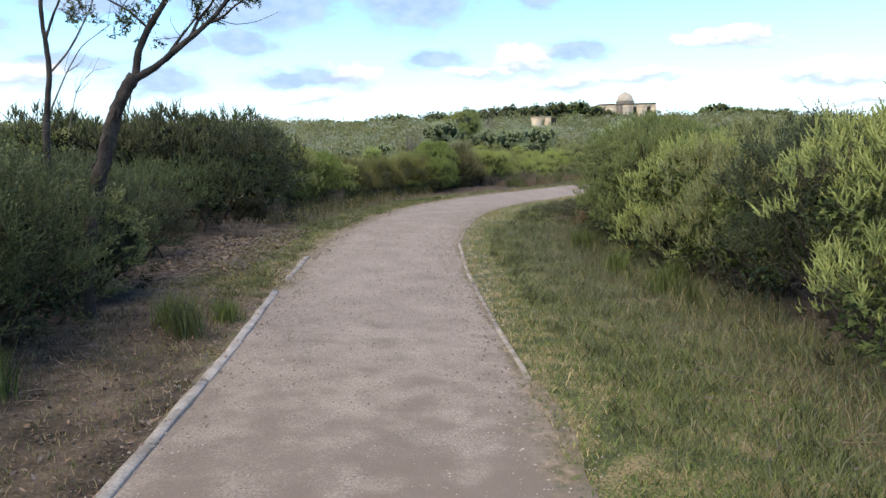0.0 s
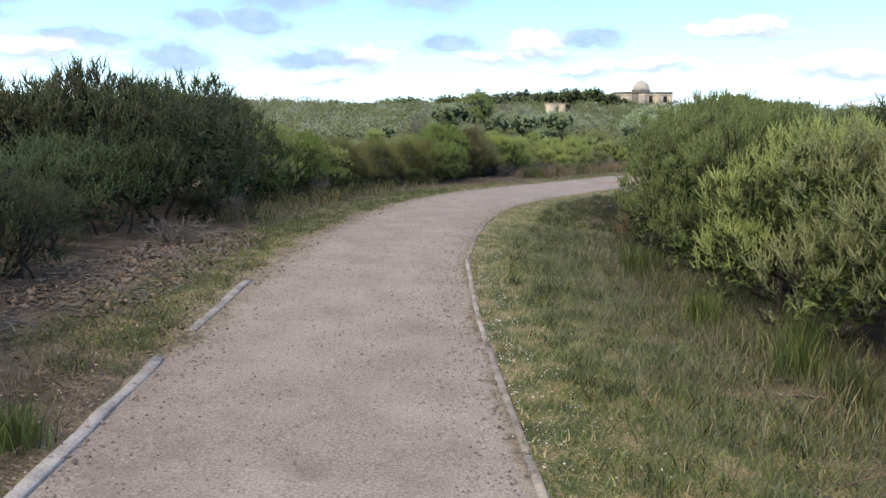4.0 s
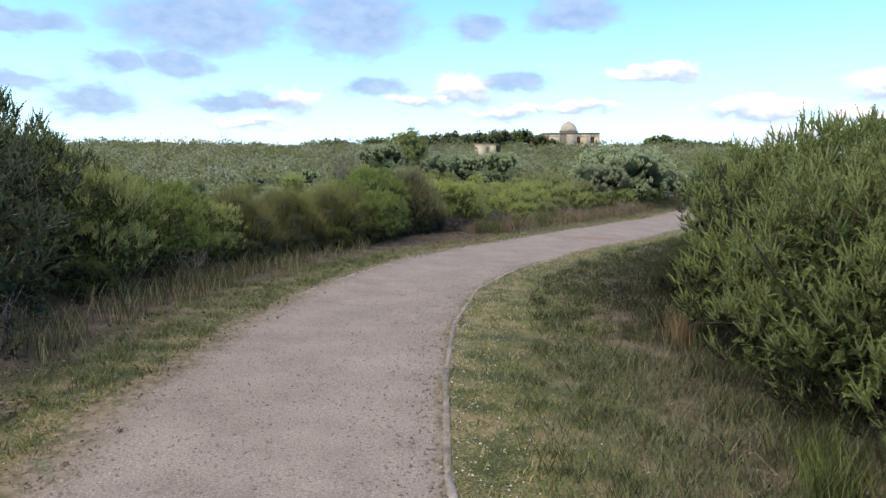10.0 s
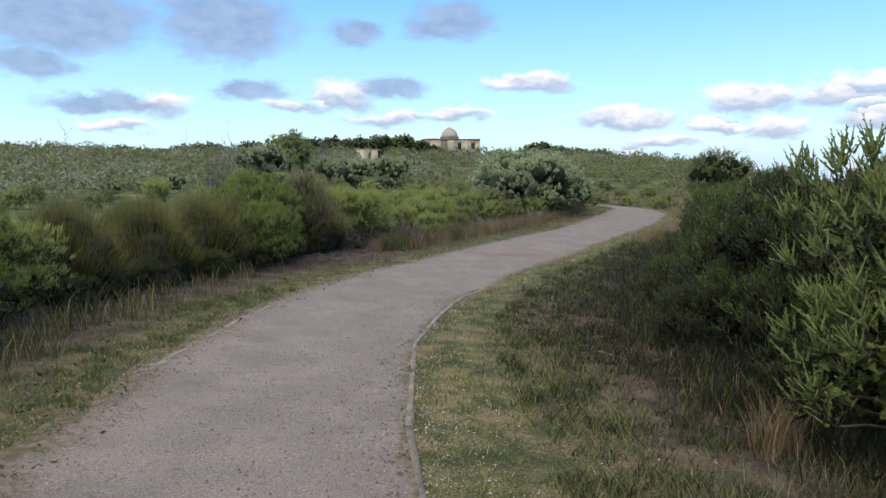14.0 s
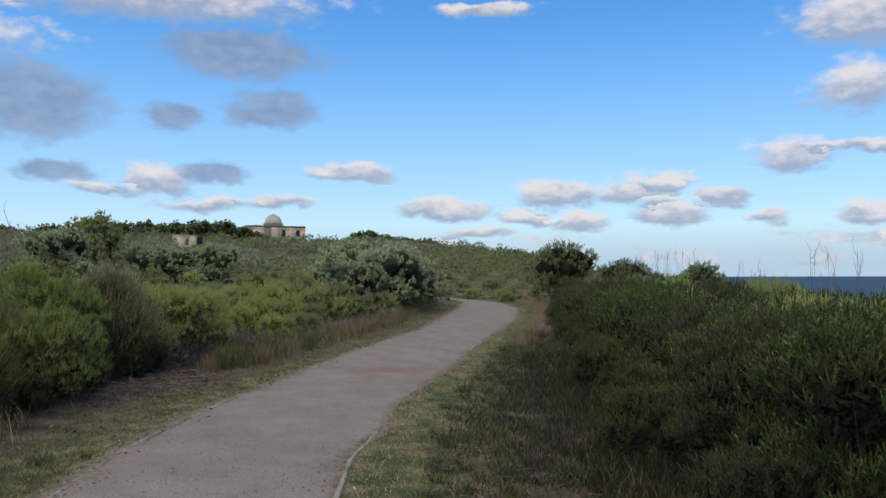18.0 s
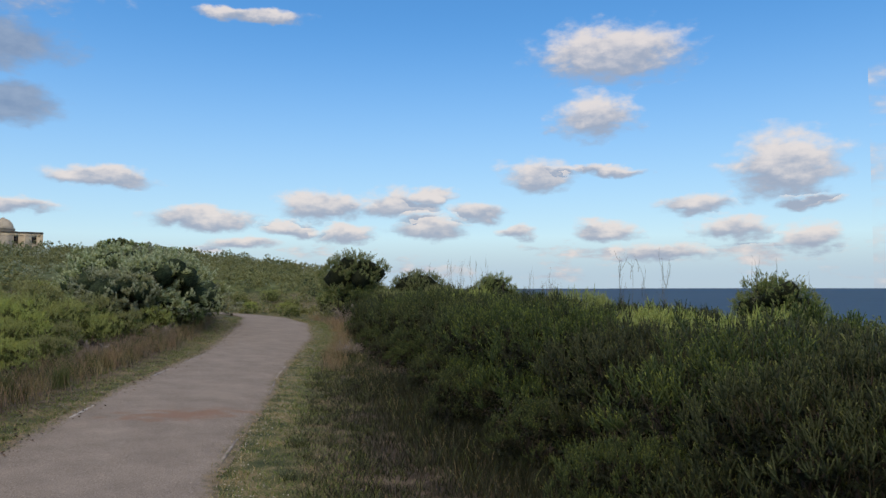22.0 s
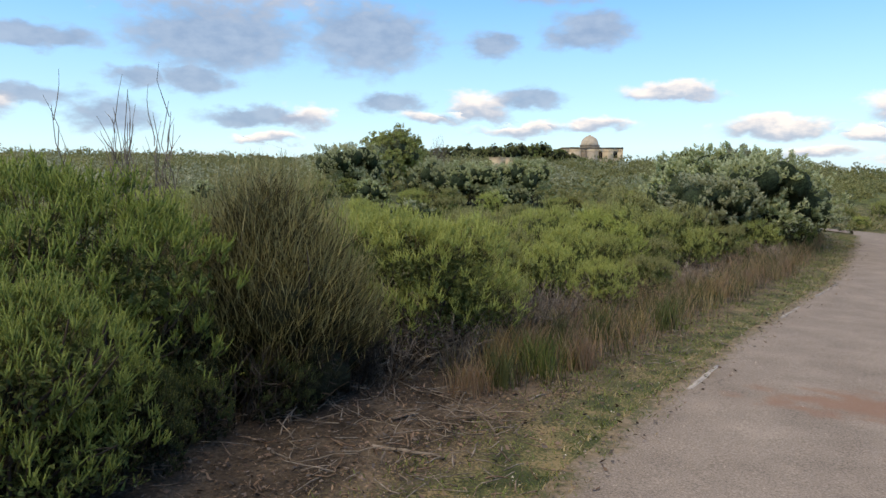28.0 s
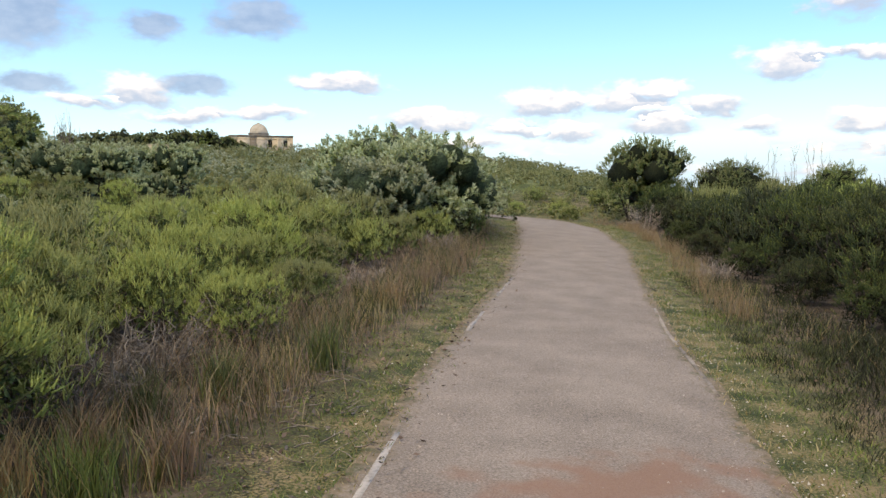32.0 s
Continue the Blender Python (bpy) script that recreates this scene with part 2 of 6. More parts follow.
def turf_cover(m, names):
    """Low turf and straw over the soil where the ground carries them."""
    t = m.node_tree
    b = t.nodes["Principled BSDF"]
    src = b.inputs["Base Color"].links[0].from_socket
    pos = t.nodes.new("ShaderNodeNewGeometry").outputs["Position"]
    at = t.nodes.new("ShaderNodeAttribute")
    at.attribute_name = names
    n1, n2 = t.nodes.new("ShaderNodeTexNoise"), t.nodes.new("ShaderNodeTexNoise")
    for n, sc in ((n1, 3.5), (n2, 60.0)):
        t.links.new(pos, n.inputs["Vector"])
        n.inputs["Scale"].default_value, n.inputs["Detail"].default_value = sc, 5
    ramp = t.nodes.new("ShaderNodeValToRGB")
    e = ramp.color_ramp.elements
    e.new(0.5)
    for i, (p, c) in enumerate(((0.34, (0.03, 0.042, 0.013)), (0.5, (0.078, 0.088, 0.03)), (0.66, (0.19, 0.15, 0.08)))):
        e[i].position, e[i].color = p, (*c, 1)
    speck = t.nodes.new("ShaderNodeMath")
    speck.operation = "MULTIPLY_ADD"
    t.links.new(n2.outputs[0], speck.inputs[0])
    speck.inputs[1].default_value = 1.0
    shift = t.nodes.new("ShaderNodeMath")
    shift.operation = "SUBTRACT"
    t.links.new(n1.outputs[0], shift.inputs[0])
    shift.inputs[1].default_value = 0.5
    t.links.new(shift.outputs[0], speck.inputs[2])
    t.links.new(speck.outputs[0], ramp.inputs[0])
    ad = t.nodes.new("ShaderNodeMath")
    ad.operation = "MULTIPLY_ADD"
    t.links.new(n2.outputs[0], ad.inputs[0])
    ad.inputs[1].default_value = 2.2
    t.links.new(at.outputs["Fac"], ad.inputs[2])
    mr = t.nodes.new("ShaderNodeMapRange")
    mr.interpolation_type = "SMOOTHSTEP"
    t.links.new(ad.outputs[0], mr.inputs[0])
    mr.inputs[1].default_value, mr.inputs[2].default_value = 1.45, 2.0
    mx = t.nodes.new("ShaderNodeMix")
    mx.data_type = "RGBA"
    t.links.new(mr.outputs[0], mx.inputs[0])
    t.links.new(src, mx.inputs[6])
    t.links.new(ramp.outputs[0], mx.inputs[7])
    # close heath where the slope is covered
    n3 = t.nodes.new("ShaderNodeTexNoise")
    t.links.new(pos, n3.inputs["Vector"])
    n3.inputs["Scale"].default_value, n3.inputs["Detail"].default_value, n3.inputs["Roughness"].default_value = 0.9, 7, 0.65
    green = t.nodes.new("ShaderNodeValToRGB")
    e = green.color_ramp.elements
    e.new(0.5)
    for i, (p, c) in enumerate(((0.36, (0.022, 0.03, 0.009)), (0.5, (0.07, 0.088, 0.026)), (0.64, (0.15, 0.165, 0.06)))):
        e[i].position, e[i].color = p, (*c, 1)
    t.links.new(n3.outputs[0], green.inputs[0])
    far_on = t.nodes.new("ShaderNodeMapRange")
    t.links.new(at.outputs["Fac"], far_on.inputs[0])
    far_on.inputs[1].default_value, far_on.inputs[2].default_value = 1.2, 2.6
    mx2 = t.nodes.new("ShaderNodeMix")
    mx2.data_type = "RGBA"
    t.links.new(far_on.outputs[0], mx2.inputs[0])
    t.links.new(mx.outputs[2], mx2.inputs[6])
    t.links.new(green.outputs[0], mx2.inputs[7])
    t.links.new(mx2.outputs[2], b.inputs["Base Color"])


turf_cover(M_SOIL, "turf")
M_PATH = material("crushed_sandstone", [(0.085, 0.072, 0.06), (0.192, 0.165, 0.14), (0.31, 0.27, 0.229)], 2.2, 80, 0.95, 0.55, 100, 0.008, big_amt=0.3, small_amt=0.75)


def path_patch(m, cx, cy, rx_, ry_, colour):
    """A darker patch with a broken outline."""
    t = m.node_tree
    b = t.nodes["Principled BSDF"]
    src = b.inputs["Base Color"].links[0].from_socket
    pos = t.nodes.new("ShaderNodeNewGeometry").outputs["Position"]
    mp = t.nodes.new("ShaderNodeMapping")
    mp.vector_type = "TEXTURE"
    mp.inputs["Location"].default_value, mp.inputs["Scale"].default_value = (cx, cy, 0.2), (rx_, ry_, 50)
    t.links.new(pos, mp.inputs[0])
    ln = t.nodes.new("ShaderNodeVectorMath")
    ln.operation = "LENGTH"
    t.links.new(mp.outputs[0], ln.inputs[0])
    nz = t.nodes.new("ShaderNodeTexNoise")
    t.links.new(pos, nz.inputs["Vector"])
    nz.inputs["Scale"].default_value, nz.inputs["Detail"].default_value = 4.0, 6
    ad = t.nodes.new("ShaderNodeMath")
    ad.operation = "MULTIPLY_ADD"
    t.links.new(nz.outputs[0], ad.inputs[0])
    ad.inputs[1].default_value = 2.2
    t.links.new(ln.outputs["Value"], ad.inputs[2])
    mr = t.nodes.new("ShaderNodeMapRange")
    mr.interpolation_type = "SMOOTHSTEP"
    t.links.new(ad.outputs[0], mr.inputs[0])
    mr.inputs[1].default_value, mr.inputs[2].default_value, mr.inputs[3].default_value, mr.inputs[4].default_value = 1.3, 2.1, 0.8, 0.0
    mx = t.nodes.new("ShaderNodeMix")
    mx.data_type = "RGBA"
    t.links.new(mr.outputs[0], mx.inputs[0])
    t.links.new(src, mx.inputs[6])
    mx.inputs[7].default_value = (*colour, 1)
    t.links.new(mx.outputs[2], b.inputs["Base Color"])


def path_margin(m):
    """Leaf litter, straw and creeping turf over the worn margins of the track."""
    t = m.node_tree
    b = t.nodes["Principled BSDF"]
    src = b.inputs["Base Color"].links[0].from_socket
    pos = t.nodes.new("ShaderNodeNewGeometry").outputs["Position"]
    at = t.nodes.new("ShaderNodeAttribute")
    at.attribute_name = "wear"
    n1, n2, n3 = (t.nodes.new("ShaderNodeTexNoise") for _ in range(3))
    for n, sc in ((n1, 3.0), (n2, 38.0), (n3, 11.0)):
        t.links.new(pos, n.inputs["Vector"])
        n.inputs["Scale"].default_value, n.inputs["Detail"].default_value, n.inputs["Roughness"].default_value = sc, 6, 0.62
    edge = at.outputs["Fac"]
    for n, amount in ((n1, 1.5), (n2, 1.7)):
        ad = t.nodes.new("ShaderNodeMath")
        ad.operation = "MULTIPLY_ADD"
        t.links.new(n.outputs[0], ad.inputs[0])
        ad.inputs[1].default_value = amount
        t.links.new(edge, ad.inputs[2])
        edge = ad.outputs[0]
    mr = t.nodes.new("ShaderNodeMapRange")
    mr.interpolation_type = "SMOOTHSTEP"
    t.links.new(edge, mr.inputs[0])
    mr.inputs[1].default_value, mr.inputs[2].default_value, mr.inputs[3].default_value, mr.inputs[4].default_value = 1.75, 2.5, 0.92, 0.0
    ramp = t.nodes.new("ShaderNodeValToRGB")
    e = ramp.color_ramp.elements
    e.new(0.5)
    for i, (p, c) in enumerate(((0.38, (0.058, 0.066, 0.025)), (0.5, (0.115, 0.092, 0.056)), (0.62, (0.185, 0.148, 0.097)))):
        e[i].position, e[i].color = p, (*c, 1)
    t.links.new(n3.outputs[0], ramp.inputs[0])
    mx = t.nodes.new("ShaderNodeMix")
    mx.data_type = "RGBA"
    t.links.new(mr.outputs[0], mx.inputs[0])
    t.links.new(src, mx.inputs[6])
    t.links.new(ramp.outputs[0], mx.inputs[7])
    t.links.new(mx.outputs[2], b.inputs["Base Color"])


path_margin(M_PATH)
# dark reddish stain on the track
path_patch(M_PATH, 4.8, 26.9, 1.1, 0.55, (0.19, 0.115, 0.08))
# broad darker stretch near the start, then two small darker patches
path_patch(M_PATH, -0.3, -0.5, 4.0, 7.5, (0.12, 0.1, 0.082))
path_patch(M_PATH, 0.15, 3.3, 0.75, 0.6, (0.13, 0.108, 0.088))
path_patch(M_PATH, -0.7, 3.0, 0.5, 0.35, (0.13, 0.108, 0.088))
M_STONE = material("path_gravel", [(0.11, 0.09, 0.078), (0.21, 0.178, 0.155), (0.36, 0.315, 0.27)], 14, 90, 0.9, 0.2)
M_LOG = material("weathered_timber", [(0.14, 0.13, 0.118), (0.235, 0.222, 0.205), (0.33, 0.312, 0.29)], 5, 60, 0.85, 0.5, 40, 0.006, 0.25)
M_BOARD = material("weathered_edging_boards", [(0.10, 0.088, 0.074), (0.19, 0.168, 0.142), (0.28, 0.25, 0.215)], 5, 60, 0.9, 0.5, 40, 0.006, 0.25)
M_BARK = material("grey_bark", [(0.021, 0.0173, 0.0142), (0.045, 0.0368, 0.03), (0.0825, 0.069, 0.0562)], 9, 50, 0.95, 0.5, 40, 0.01)
M_TWIG_BROWN = material("thin_brown_branchlets", [(0.022, 0.019, 0.011), (0.048, 0.04, 0.024), (0.085, 0.07, 0.045)], 9, 50, 0.95, 0.0)
M_TWIG = material("dead_grey_twigs", [(0.075, 0.062, 0.05), (0.15, 0.128, 0.105), (0.25, 0.22, 0.185)], 8, 50, 0.95, 0.2)
M_STALK = material("bleached_dead_twigs", [(0.135, 0.108, 0.09), (0.261, 0.2205, 0.1845), (0.387, 0.342, 0.297)], 8, 50, 0.95, 0.2)
M_LITTER = material("dry_litter", [(0.0616, 0.0396, 0.0282), (0.132, 0.0924, 0.0686), (0.2288, 0.1804, 0.1364)], 12, 40, 0.95, 0.2)
M_WALL = material("weathered_render", [(0.297, 0.234, 0.153), (0.45, 0.369, 0.252), (0.558, 0.477, 0.351)], 0.6, 6, 0.9, 0.2, 8, 0.02)
M_DOME = material("old_concrete_dome", [(0.234, 0.207, 0.162), (0.342, 0.306, 0.243), (0.414, 0.369, 0.297)], 0.8, 7, 0.9, 0.2, 8, 0.02)
M_COPING = material("stained_coping", [(0.13, 0.105, 0.08), (0.22, 0.18, 0.135), (0.30, 0.25, 0.195)], 0.7, 6, 0.9, 0.2, 8, 0.02)
M_NEAR_BLACK = material("near_black_fill", [(0.012, 0.011, 0.010), (0.025, 0.022, 0.02)], 1, 5, 0.9, 0)
M_SEA = material("sea_water", [(0.006, 0.022, 0.045), (0.011, 0.034, 0.064)], 0.01, 0.08, 0.55, 0.4, 0.15, 0.5)

L_HEATH = leaf_material("heath_leaves", (0.15, 0.19, 0.055), (0.29, 0.33, 0.11))
L_YOUNG = leaf_material("young_heath_leaves", (0.2, 0.225, 0.06), (0.335, 0.35, 0.12))
# a darker species, its leaf colour lowered further for the hedge's dull light
L_DARK = leaf_material("shade_darkened_heath_leaves", (0.018, 0.031, 0.008), (0.046, 0.067, 0.018))
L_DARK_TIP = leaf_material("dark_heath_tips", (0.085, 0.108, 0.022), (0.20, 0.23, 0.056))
# core colours are darkened to stand in for shade inside the crowns
M_INNER = material("painted_inner_shade", [(0.006, 0.008, 0.004), (0.018, 0.022, 0.010), (0.040, 0.042, 0.020)], 22, 70, 0.95, 1.0, 60, 0.03)
M_INNER_G = material("heath_core_shade", [(0.035, 0.048, 0.013), (0.09, 0.118, 0.033), (0.17, 0.20, 0.06)], 24, 75, 0.95, 1.0, 60, 0.03)
M_INNER_T = material("tea_tree_core_shade", [(0.006, 0.011, 0.005), (0.026, 0.041, 0.018), (0.07, 0.095, 0.045)], 24, 75, 0.95, 1.0, 60, 0.03)
M_INNER_B = material("banksia_core_shade", [(0.0204, 0.0255, 0.0136), (0.0765, 0.0935, 0.0476), (0.204, 0.2295, 0.136)], 16, 50, 0.95, 1.0, 40, 0.04)
M_INNER_D = material("dark_core_shade", [(0.004, 0.006, 0.002), (0.011, 0.015, 0.005), (0.028, 0.036, 0.012)], 24, 75, 0.95, 1.0, 60, 0.03)
# leaf colour darkened for the shade at a shrub's foot
L_SHADE = leaf_material("painted_foot_shade_leaves", (0.012, 0.013, 0.006), (0.05, 0.05, 0.022))
L_GOLD = leaf_material("golden_wand_tips", (0.15, 0.15, 0.045), (0.42, 0.39, 0.15), vary=0.1)
L_MID = leaf_material("deep_green_heath_leaves", (0.075, 0.11, 0.028), (0.165, 0.21, 0.056))
L_MID_TIP = leaf_material("deep_green_heath_tips", (0.14, 0.185, 0.042), (0.26, 0.305, 0.08))
L_TEA = leaf_material("tea_tree_leaves", (0.026, 0.041, 0.014), (0.064, 0.087, 0.034))
L_TEA_TIP = leaf_material("tea_tree_tips", (0.066, 0.09, 0.032), (0.13, 0.155, 0.058))
L_BROOM = leaf_material("broom_wands", (0.046, 0.047, 0.015), (0.12, 0.111, 0.037))
L_BROOM_TIP = leaf_material("broom_tips", (0.1, 0.104, 0.029), (0.23, 0.205, 0.065))
L_BANK = leaf_material("banksia_leaves", (0.15, 0.18, 0.075), (0.3, 0.33, 0.15))
L_BANK_PALE = leaf_material("banksia_pale_undersides", (0.26, 0.29, 0.165), (0.47, 0.5, 0.32))
L_TREE = leaf_material("scrub_tree_leaves", (0.1271, 0.1495, 0.0493), (0.299, 0.314, 0.1196))
L_GRASS = leaf_material("green_grass", (0.075, 0.105, 0.027), (0.18, 0.21, 0.065))
L_DRY = leaf_material("dry_grass", (0.17, 0.135, 0.065), (0.36, 0.30, 0.165))
# rank grass with the hedge's shade put into its colour
L_RANK = leaf_material("shade_darkened_rank_grass", (0.010, 0.016, 0.005), (0.034, 0.043, 0.014))
L_REED = leaf_material("sedge_blades", (0.0255, 0.0357, 0.0119), (0.0723, 0.0808, 0.0272))
L_RUST = leaf_material("rusty_dry_stalks", (0.19, 0.12, 0.065), (0.40, 0.285, 0.165))

# ---------------------------------------------------------------- the lie of the land
EDGE_L = ([-8, 0, 3.2, 5.3, 7.8, 10.4, 13, 15.5, 18, 20, 22, 24, 25.2, 27.2, 28, 30.7, 33.9, 38, 42.5, 45],
          [-1.3, -1.33, -1.39, -1.50, -1.71, -1.86, -1.80, -1.55, -1.12, -0.55, 0.25, 1.35, 2.15, 3.5, 4.05, 6.0, 8.47, 11.2, 13.9, 15.4])
EDGE_R = ([-8, 0, 5.1, 6, 7.7, 9.4, 12.1, 14, 16, 18.5, 20, 21.3, 22.5, 23.9, 26.3, 28.2, 30, 32, 34.8, 37.1, 40, 42.4, 45],
          [0.75, 0.72, 0.54, 0.46, 0.33, 0.22, 0.14, 0.26, 0.48, 0.98, 1.53, 2.1, 2.84, 3.6, 5.3, 6.7, 7.9, 9.4, 11.5, 13.3, 15.1, 16.6, 17.4])
SLOPE_AZ = ([-180, -120, -60, 5, 13, 20, 27, 35, 42, 60, 120, 180], [0.0, 0.01, 0.047, 0.047, 0.043, 0.042, 0.034, 0.016, -0.006, -0.02, -0.02, 0.0])


def edge_l(y):
    return np.interp(y, *EDGE_L)


def edge_r(y):
    return np.interp(y, *EDGE_R)


def ground_z(x, y):
    """Height of the ground; takes numbers or arrays."""
    x, y = np.asarray(x, float), np.asarray(y, float)
    cx = (edge_l(y) + edge_r(y)) / 2
    near = np.interp(y, [-10, 0, 5, 9, 13, 16, 27, 34, 45, 60], [-0.25, -0.04, 0.06, 0.12, 0.19, 0.24, 0.25, 0.32, 0.6, 1.0])
    near = near - 0.05 * np.clip(x - cx, -6, 6)
    r, a = np.hypot(x, y - 8), np.degrees(np.arctan2(x, y - 8))
    far = np.interp(a, *SLOPE_AZ) * np.minimum(r, 230)
    far = far - 0.13 * np.clip(r - 48, 0, 140) * np.interp(a, [34, 46, 150, 175], [0, 1, 1, 0])
    over = np.hypot(np.abs(x - cx) * 0.8, np.maximum(0, y - 47))
    w = np.clip((over - 2.5) / 12, 0, 1)
    w = w * w * (3 - 2 * w)
    return near * (1 - w) + far * w


def mesh_of(name, verts, faces, mats, index=None, flat_shade=True):
    """A mesh from arrays: verts (n, 3), faces (m, k) of one size, or a list."""
    me = bpy.data.meshes.new(name)
    verts = np.asarray(verts, np.float32)
    if isinstance(faces, np.ndarray):
        k = faces.shape[1]
        me.vertices.add(len(verts))
        me.vertices.foreach_set("co", verts.ravel())
        me.loops.add(faces.size)
        me.loops.foreach_set("vertex_index", faces.ravel().astype(np.int32))
        me.polygons.add(len(faces))
        me.polygons.foreach_set("loop_start", np.arange(0, faces.size, k, dtype=np.int32))
        me.update(calc_edges=True)
    else:
        me.from_pydata(verts.tolist(), [], faces)
    for m in mats:
        me.materials.append(m)
    if index is not None:
        me.polygons.foreach_set("material_index", np.asarray(index, np.int32))
    if not flat_shade:
        me.polygons.foreach_set("use_smooth", np.ones(len(me.polygons), bool))
    me.update()
    return me


def part(name, me, parent, label=""):
    ob = new(name, me)
    ob.parent = parent
    return tagged(ob, label)


def fine_axis(lo, a, b, hi, step, grow):
    mid = np.arange(a, b + step / 2, step)
    out, s = [mid[-1]], step
    while out[-1] < hi:
        s *= grow
        out.append(out[-1] + s)
    back, s = [mid[0]], step
    while back[-1] > lo:
        s *= grow
        back.append(back[-1] - s)
    return np.array(back[:0:-1] + mid.tolist() + out[1:])


gx = fine_axis(-900, -9, 22, 420, 0.3, 1.22)
gy = fine_axis(-300, -4, 50, 900, 0.3, 1.22)
X, Y = np.meshgrid(gx, gy)
Z = ground_z(X, Y)
off_path = np.clip((np.maximum(edge_l(Y) - X, X - edge_r(Y)) - 0.25) / 0.6, 0, 1)
Z = Z + off_path * 0.014 * (np.sin(X * 3.1 + 1.3 * np.sin(Y * 1.7)) * np.sin(Y * 2.7 + np.sin(X * 2.1)))
Z = Z - 0.012 * (np.maximum(edge_l(Y) - X, X - edge_r(Y)) < -0.25)
nx, ny = len(gx), len(gy)
idx = np.arange(nx * ny).reshape(ny, nx)
quads = np.stack([idx[:-1, :-1], idx[:-1, 1:], idx[1:, 1:], idx[1:, :-1]], -1).reshape(-1, 4)
ground_mesh = mesh_of("ground", np.stack([X, Y, Z], -1).reshape(-1, 3), quads, [M_SOIL], flat_shade=False)
west_gap, east_gap = edge_l(Y) - X, X - edge_r(Y)
# towards y = 10 seaward turf ends sooner; dark litter soil also stands for shade
turf = np.where(west_gap > 0, np.clip(1.25 - west_gap / 1.3, 0, 1) * np.clip((Y - 6.5) / 2, 0.25, 1), np.clip(1.3 - east_gap / np.interp(Y, [0, 6, 10, 45], [2.8, 2.6, 1.7, 1.7]), 0, 1))
turf = np.where((X > 13) & (Y > 45.5), 1.0, turf)
turf = np.where((west_gap > 4.0) | (east_gap > 4.5), 0.75, turf)
turf = np.where((west_gap > 6.5) | (east_gap > 7.5) | (Y > 56), 3.0, turf)
ground_mesh.attributes.new("turf", "FLOAT", "POINT").data.foreach_set("value", turf.astype(np.float32).ravel())
ground = new("ground", ground_mesh)
tagged(ground, "sandy heath soil with dry litter and sparse grass", "ground", kind="structure")

# the walked track, with a ragged edge and a shallow crown
ty = np.concatenate([np.arange(-6, 45.01, 0.1)])
cols = 22
rows_v, rows_e = [], []
WEAR_W = ([-6, 7.6, 8.6, 20, 24, 30, 45], [0.07, 0.07, 0.5, 0.42, 0.3, 0.25, 0.25])
WEAR_E = ([-6, 4.2, 5.2, 10, 20, 22, 26, 45], [0.45, 0.45, 0.12, 0.12, 0.14, 0.25, 0.25, 0.25])
for y in ty:
    more = 0.13 if 8.3 < y < 40 else 0.0
    a = edge_l(y) - 0.07 - more + 0.02 * math.sin(y * 2.3) + 0.009 * math.sin(y * 7.1 + math.sin(y * 1.7)) + 0.006 * math.sin(y * 19.3)
    b = edge_r(y) + (0.03 if 5 < y < 22 else 0.12) + 0.02 * math.sin(y * 3.1 + 1) + 0.009 * math.sin(y * 6.3 + math.sin(y * 2.1)) + 0.006 * math.sin(y * 17.3)
    xs = np.linspace(a, b, cols)
    u = np.linspace(-1, 1, cols)
    zz = ground_z(xs, np.full(cols, y)) + 0.012 * (1 - u ** 4) + 0.004
    zz = zz + 0.0015 * np.sin(xs * 5 + y * 1.3) * np.sin(y * 2.2 + xs)
    rows_v.append(np.stack([xs, np.full(cols, y), zz], -1))
    rows_e.append(np.minimum((xs - a) / np.interp(y, *WEAR_W), (b - xs) / np.interp(y, *WEAR_E)))
# beyond the bend the track turns away behind the scrub
bend = [(16.45, 45.0, 0.3), (16.7, 46.2, 8), (16.6, 47.6, 22), (15.9, 49.0, 40), (14.6, 50.2, 58), (12.6, 51.2, 70), (10.0, 51.9, 78)]
for bx_, by_, turn_ in bend[1:]:
    c_, s_ = math.cos(radians(turn_ - 20)), math.sin(radians(turn_ - 20))
    u = np.linspace(-1, 1, cols)
    xs, ys = bx_ + u * c_, by_ + u * s_
    rows_v.append(np.stack([xs, ys, ground_z(xs, ys) + 0.03], -1))
    rows_e.append((1 - np.abs(u)) / 0.3)
V = np.array(rows_v)
n_r = len(V)
idx = np.arange(n_r * cols).reshape(n_r, cols)
quads = np.stack([idx[:-1, :-1], idx[:-1, 1:], idx[1:, 1:], idx[1:, :-1]], -1).reshape(-1, 4)
path_mesh = mesh_of("path", V.reshape(-1, 3), quads, [M_PATH], flat_shade=False)
path_mesh.attributes.new("wear", "FLOAT", "POINT").data.foreach_set("value", np.array(rows_e, np.float32).ravel())
track = new("path", path_mesh)
tagged(track, "pale crushed sandstone walking track curving through heath", "path", kind="structure")

sea = new("water", mesh_of("water", [(-500, -4800, -12), (4900, -4800, -12), (4900, 4900, -12), (-500, 4900, -12)], [(0, 1, 2, 3)], [M_SEA]))
tagged(sea, "dark blue sea out to the horizon", "sea", kind="structure")

# ---------------------------------------------------------------- plant building
UP = np.array([0, 0, 1.0])


def unit(v):
    return v / np.maximum(np.linalg.norm(v, axis=-1, keepdims=True), 1e-9)


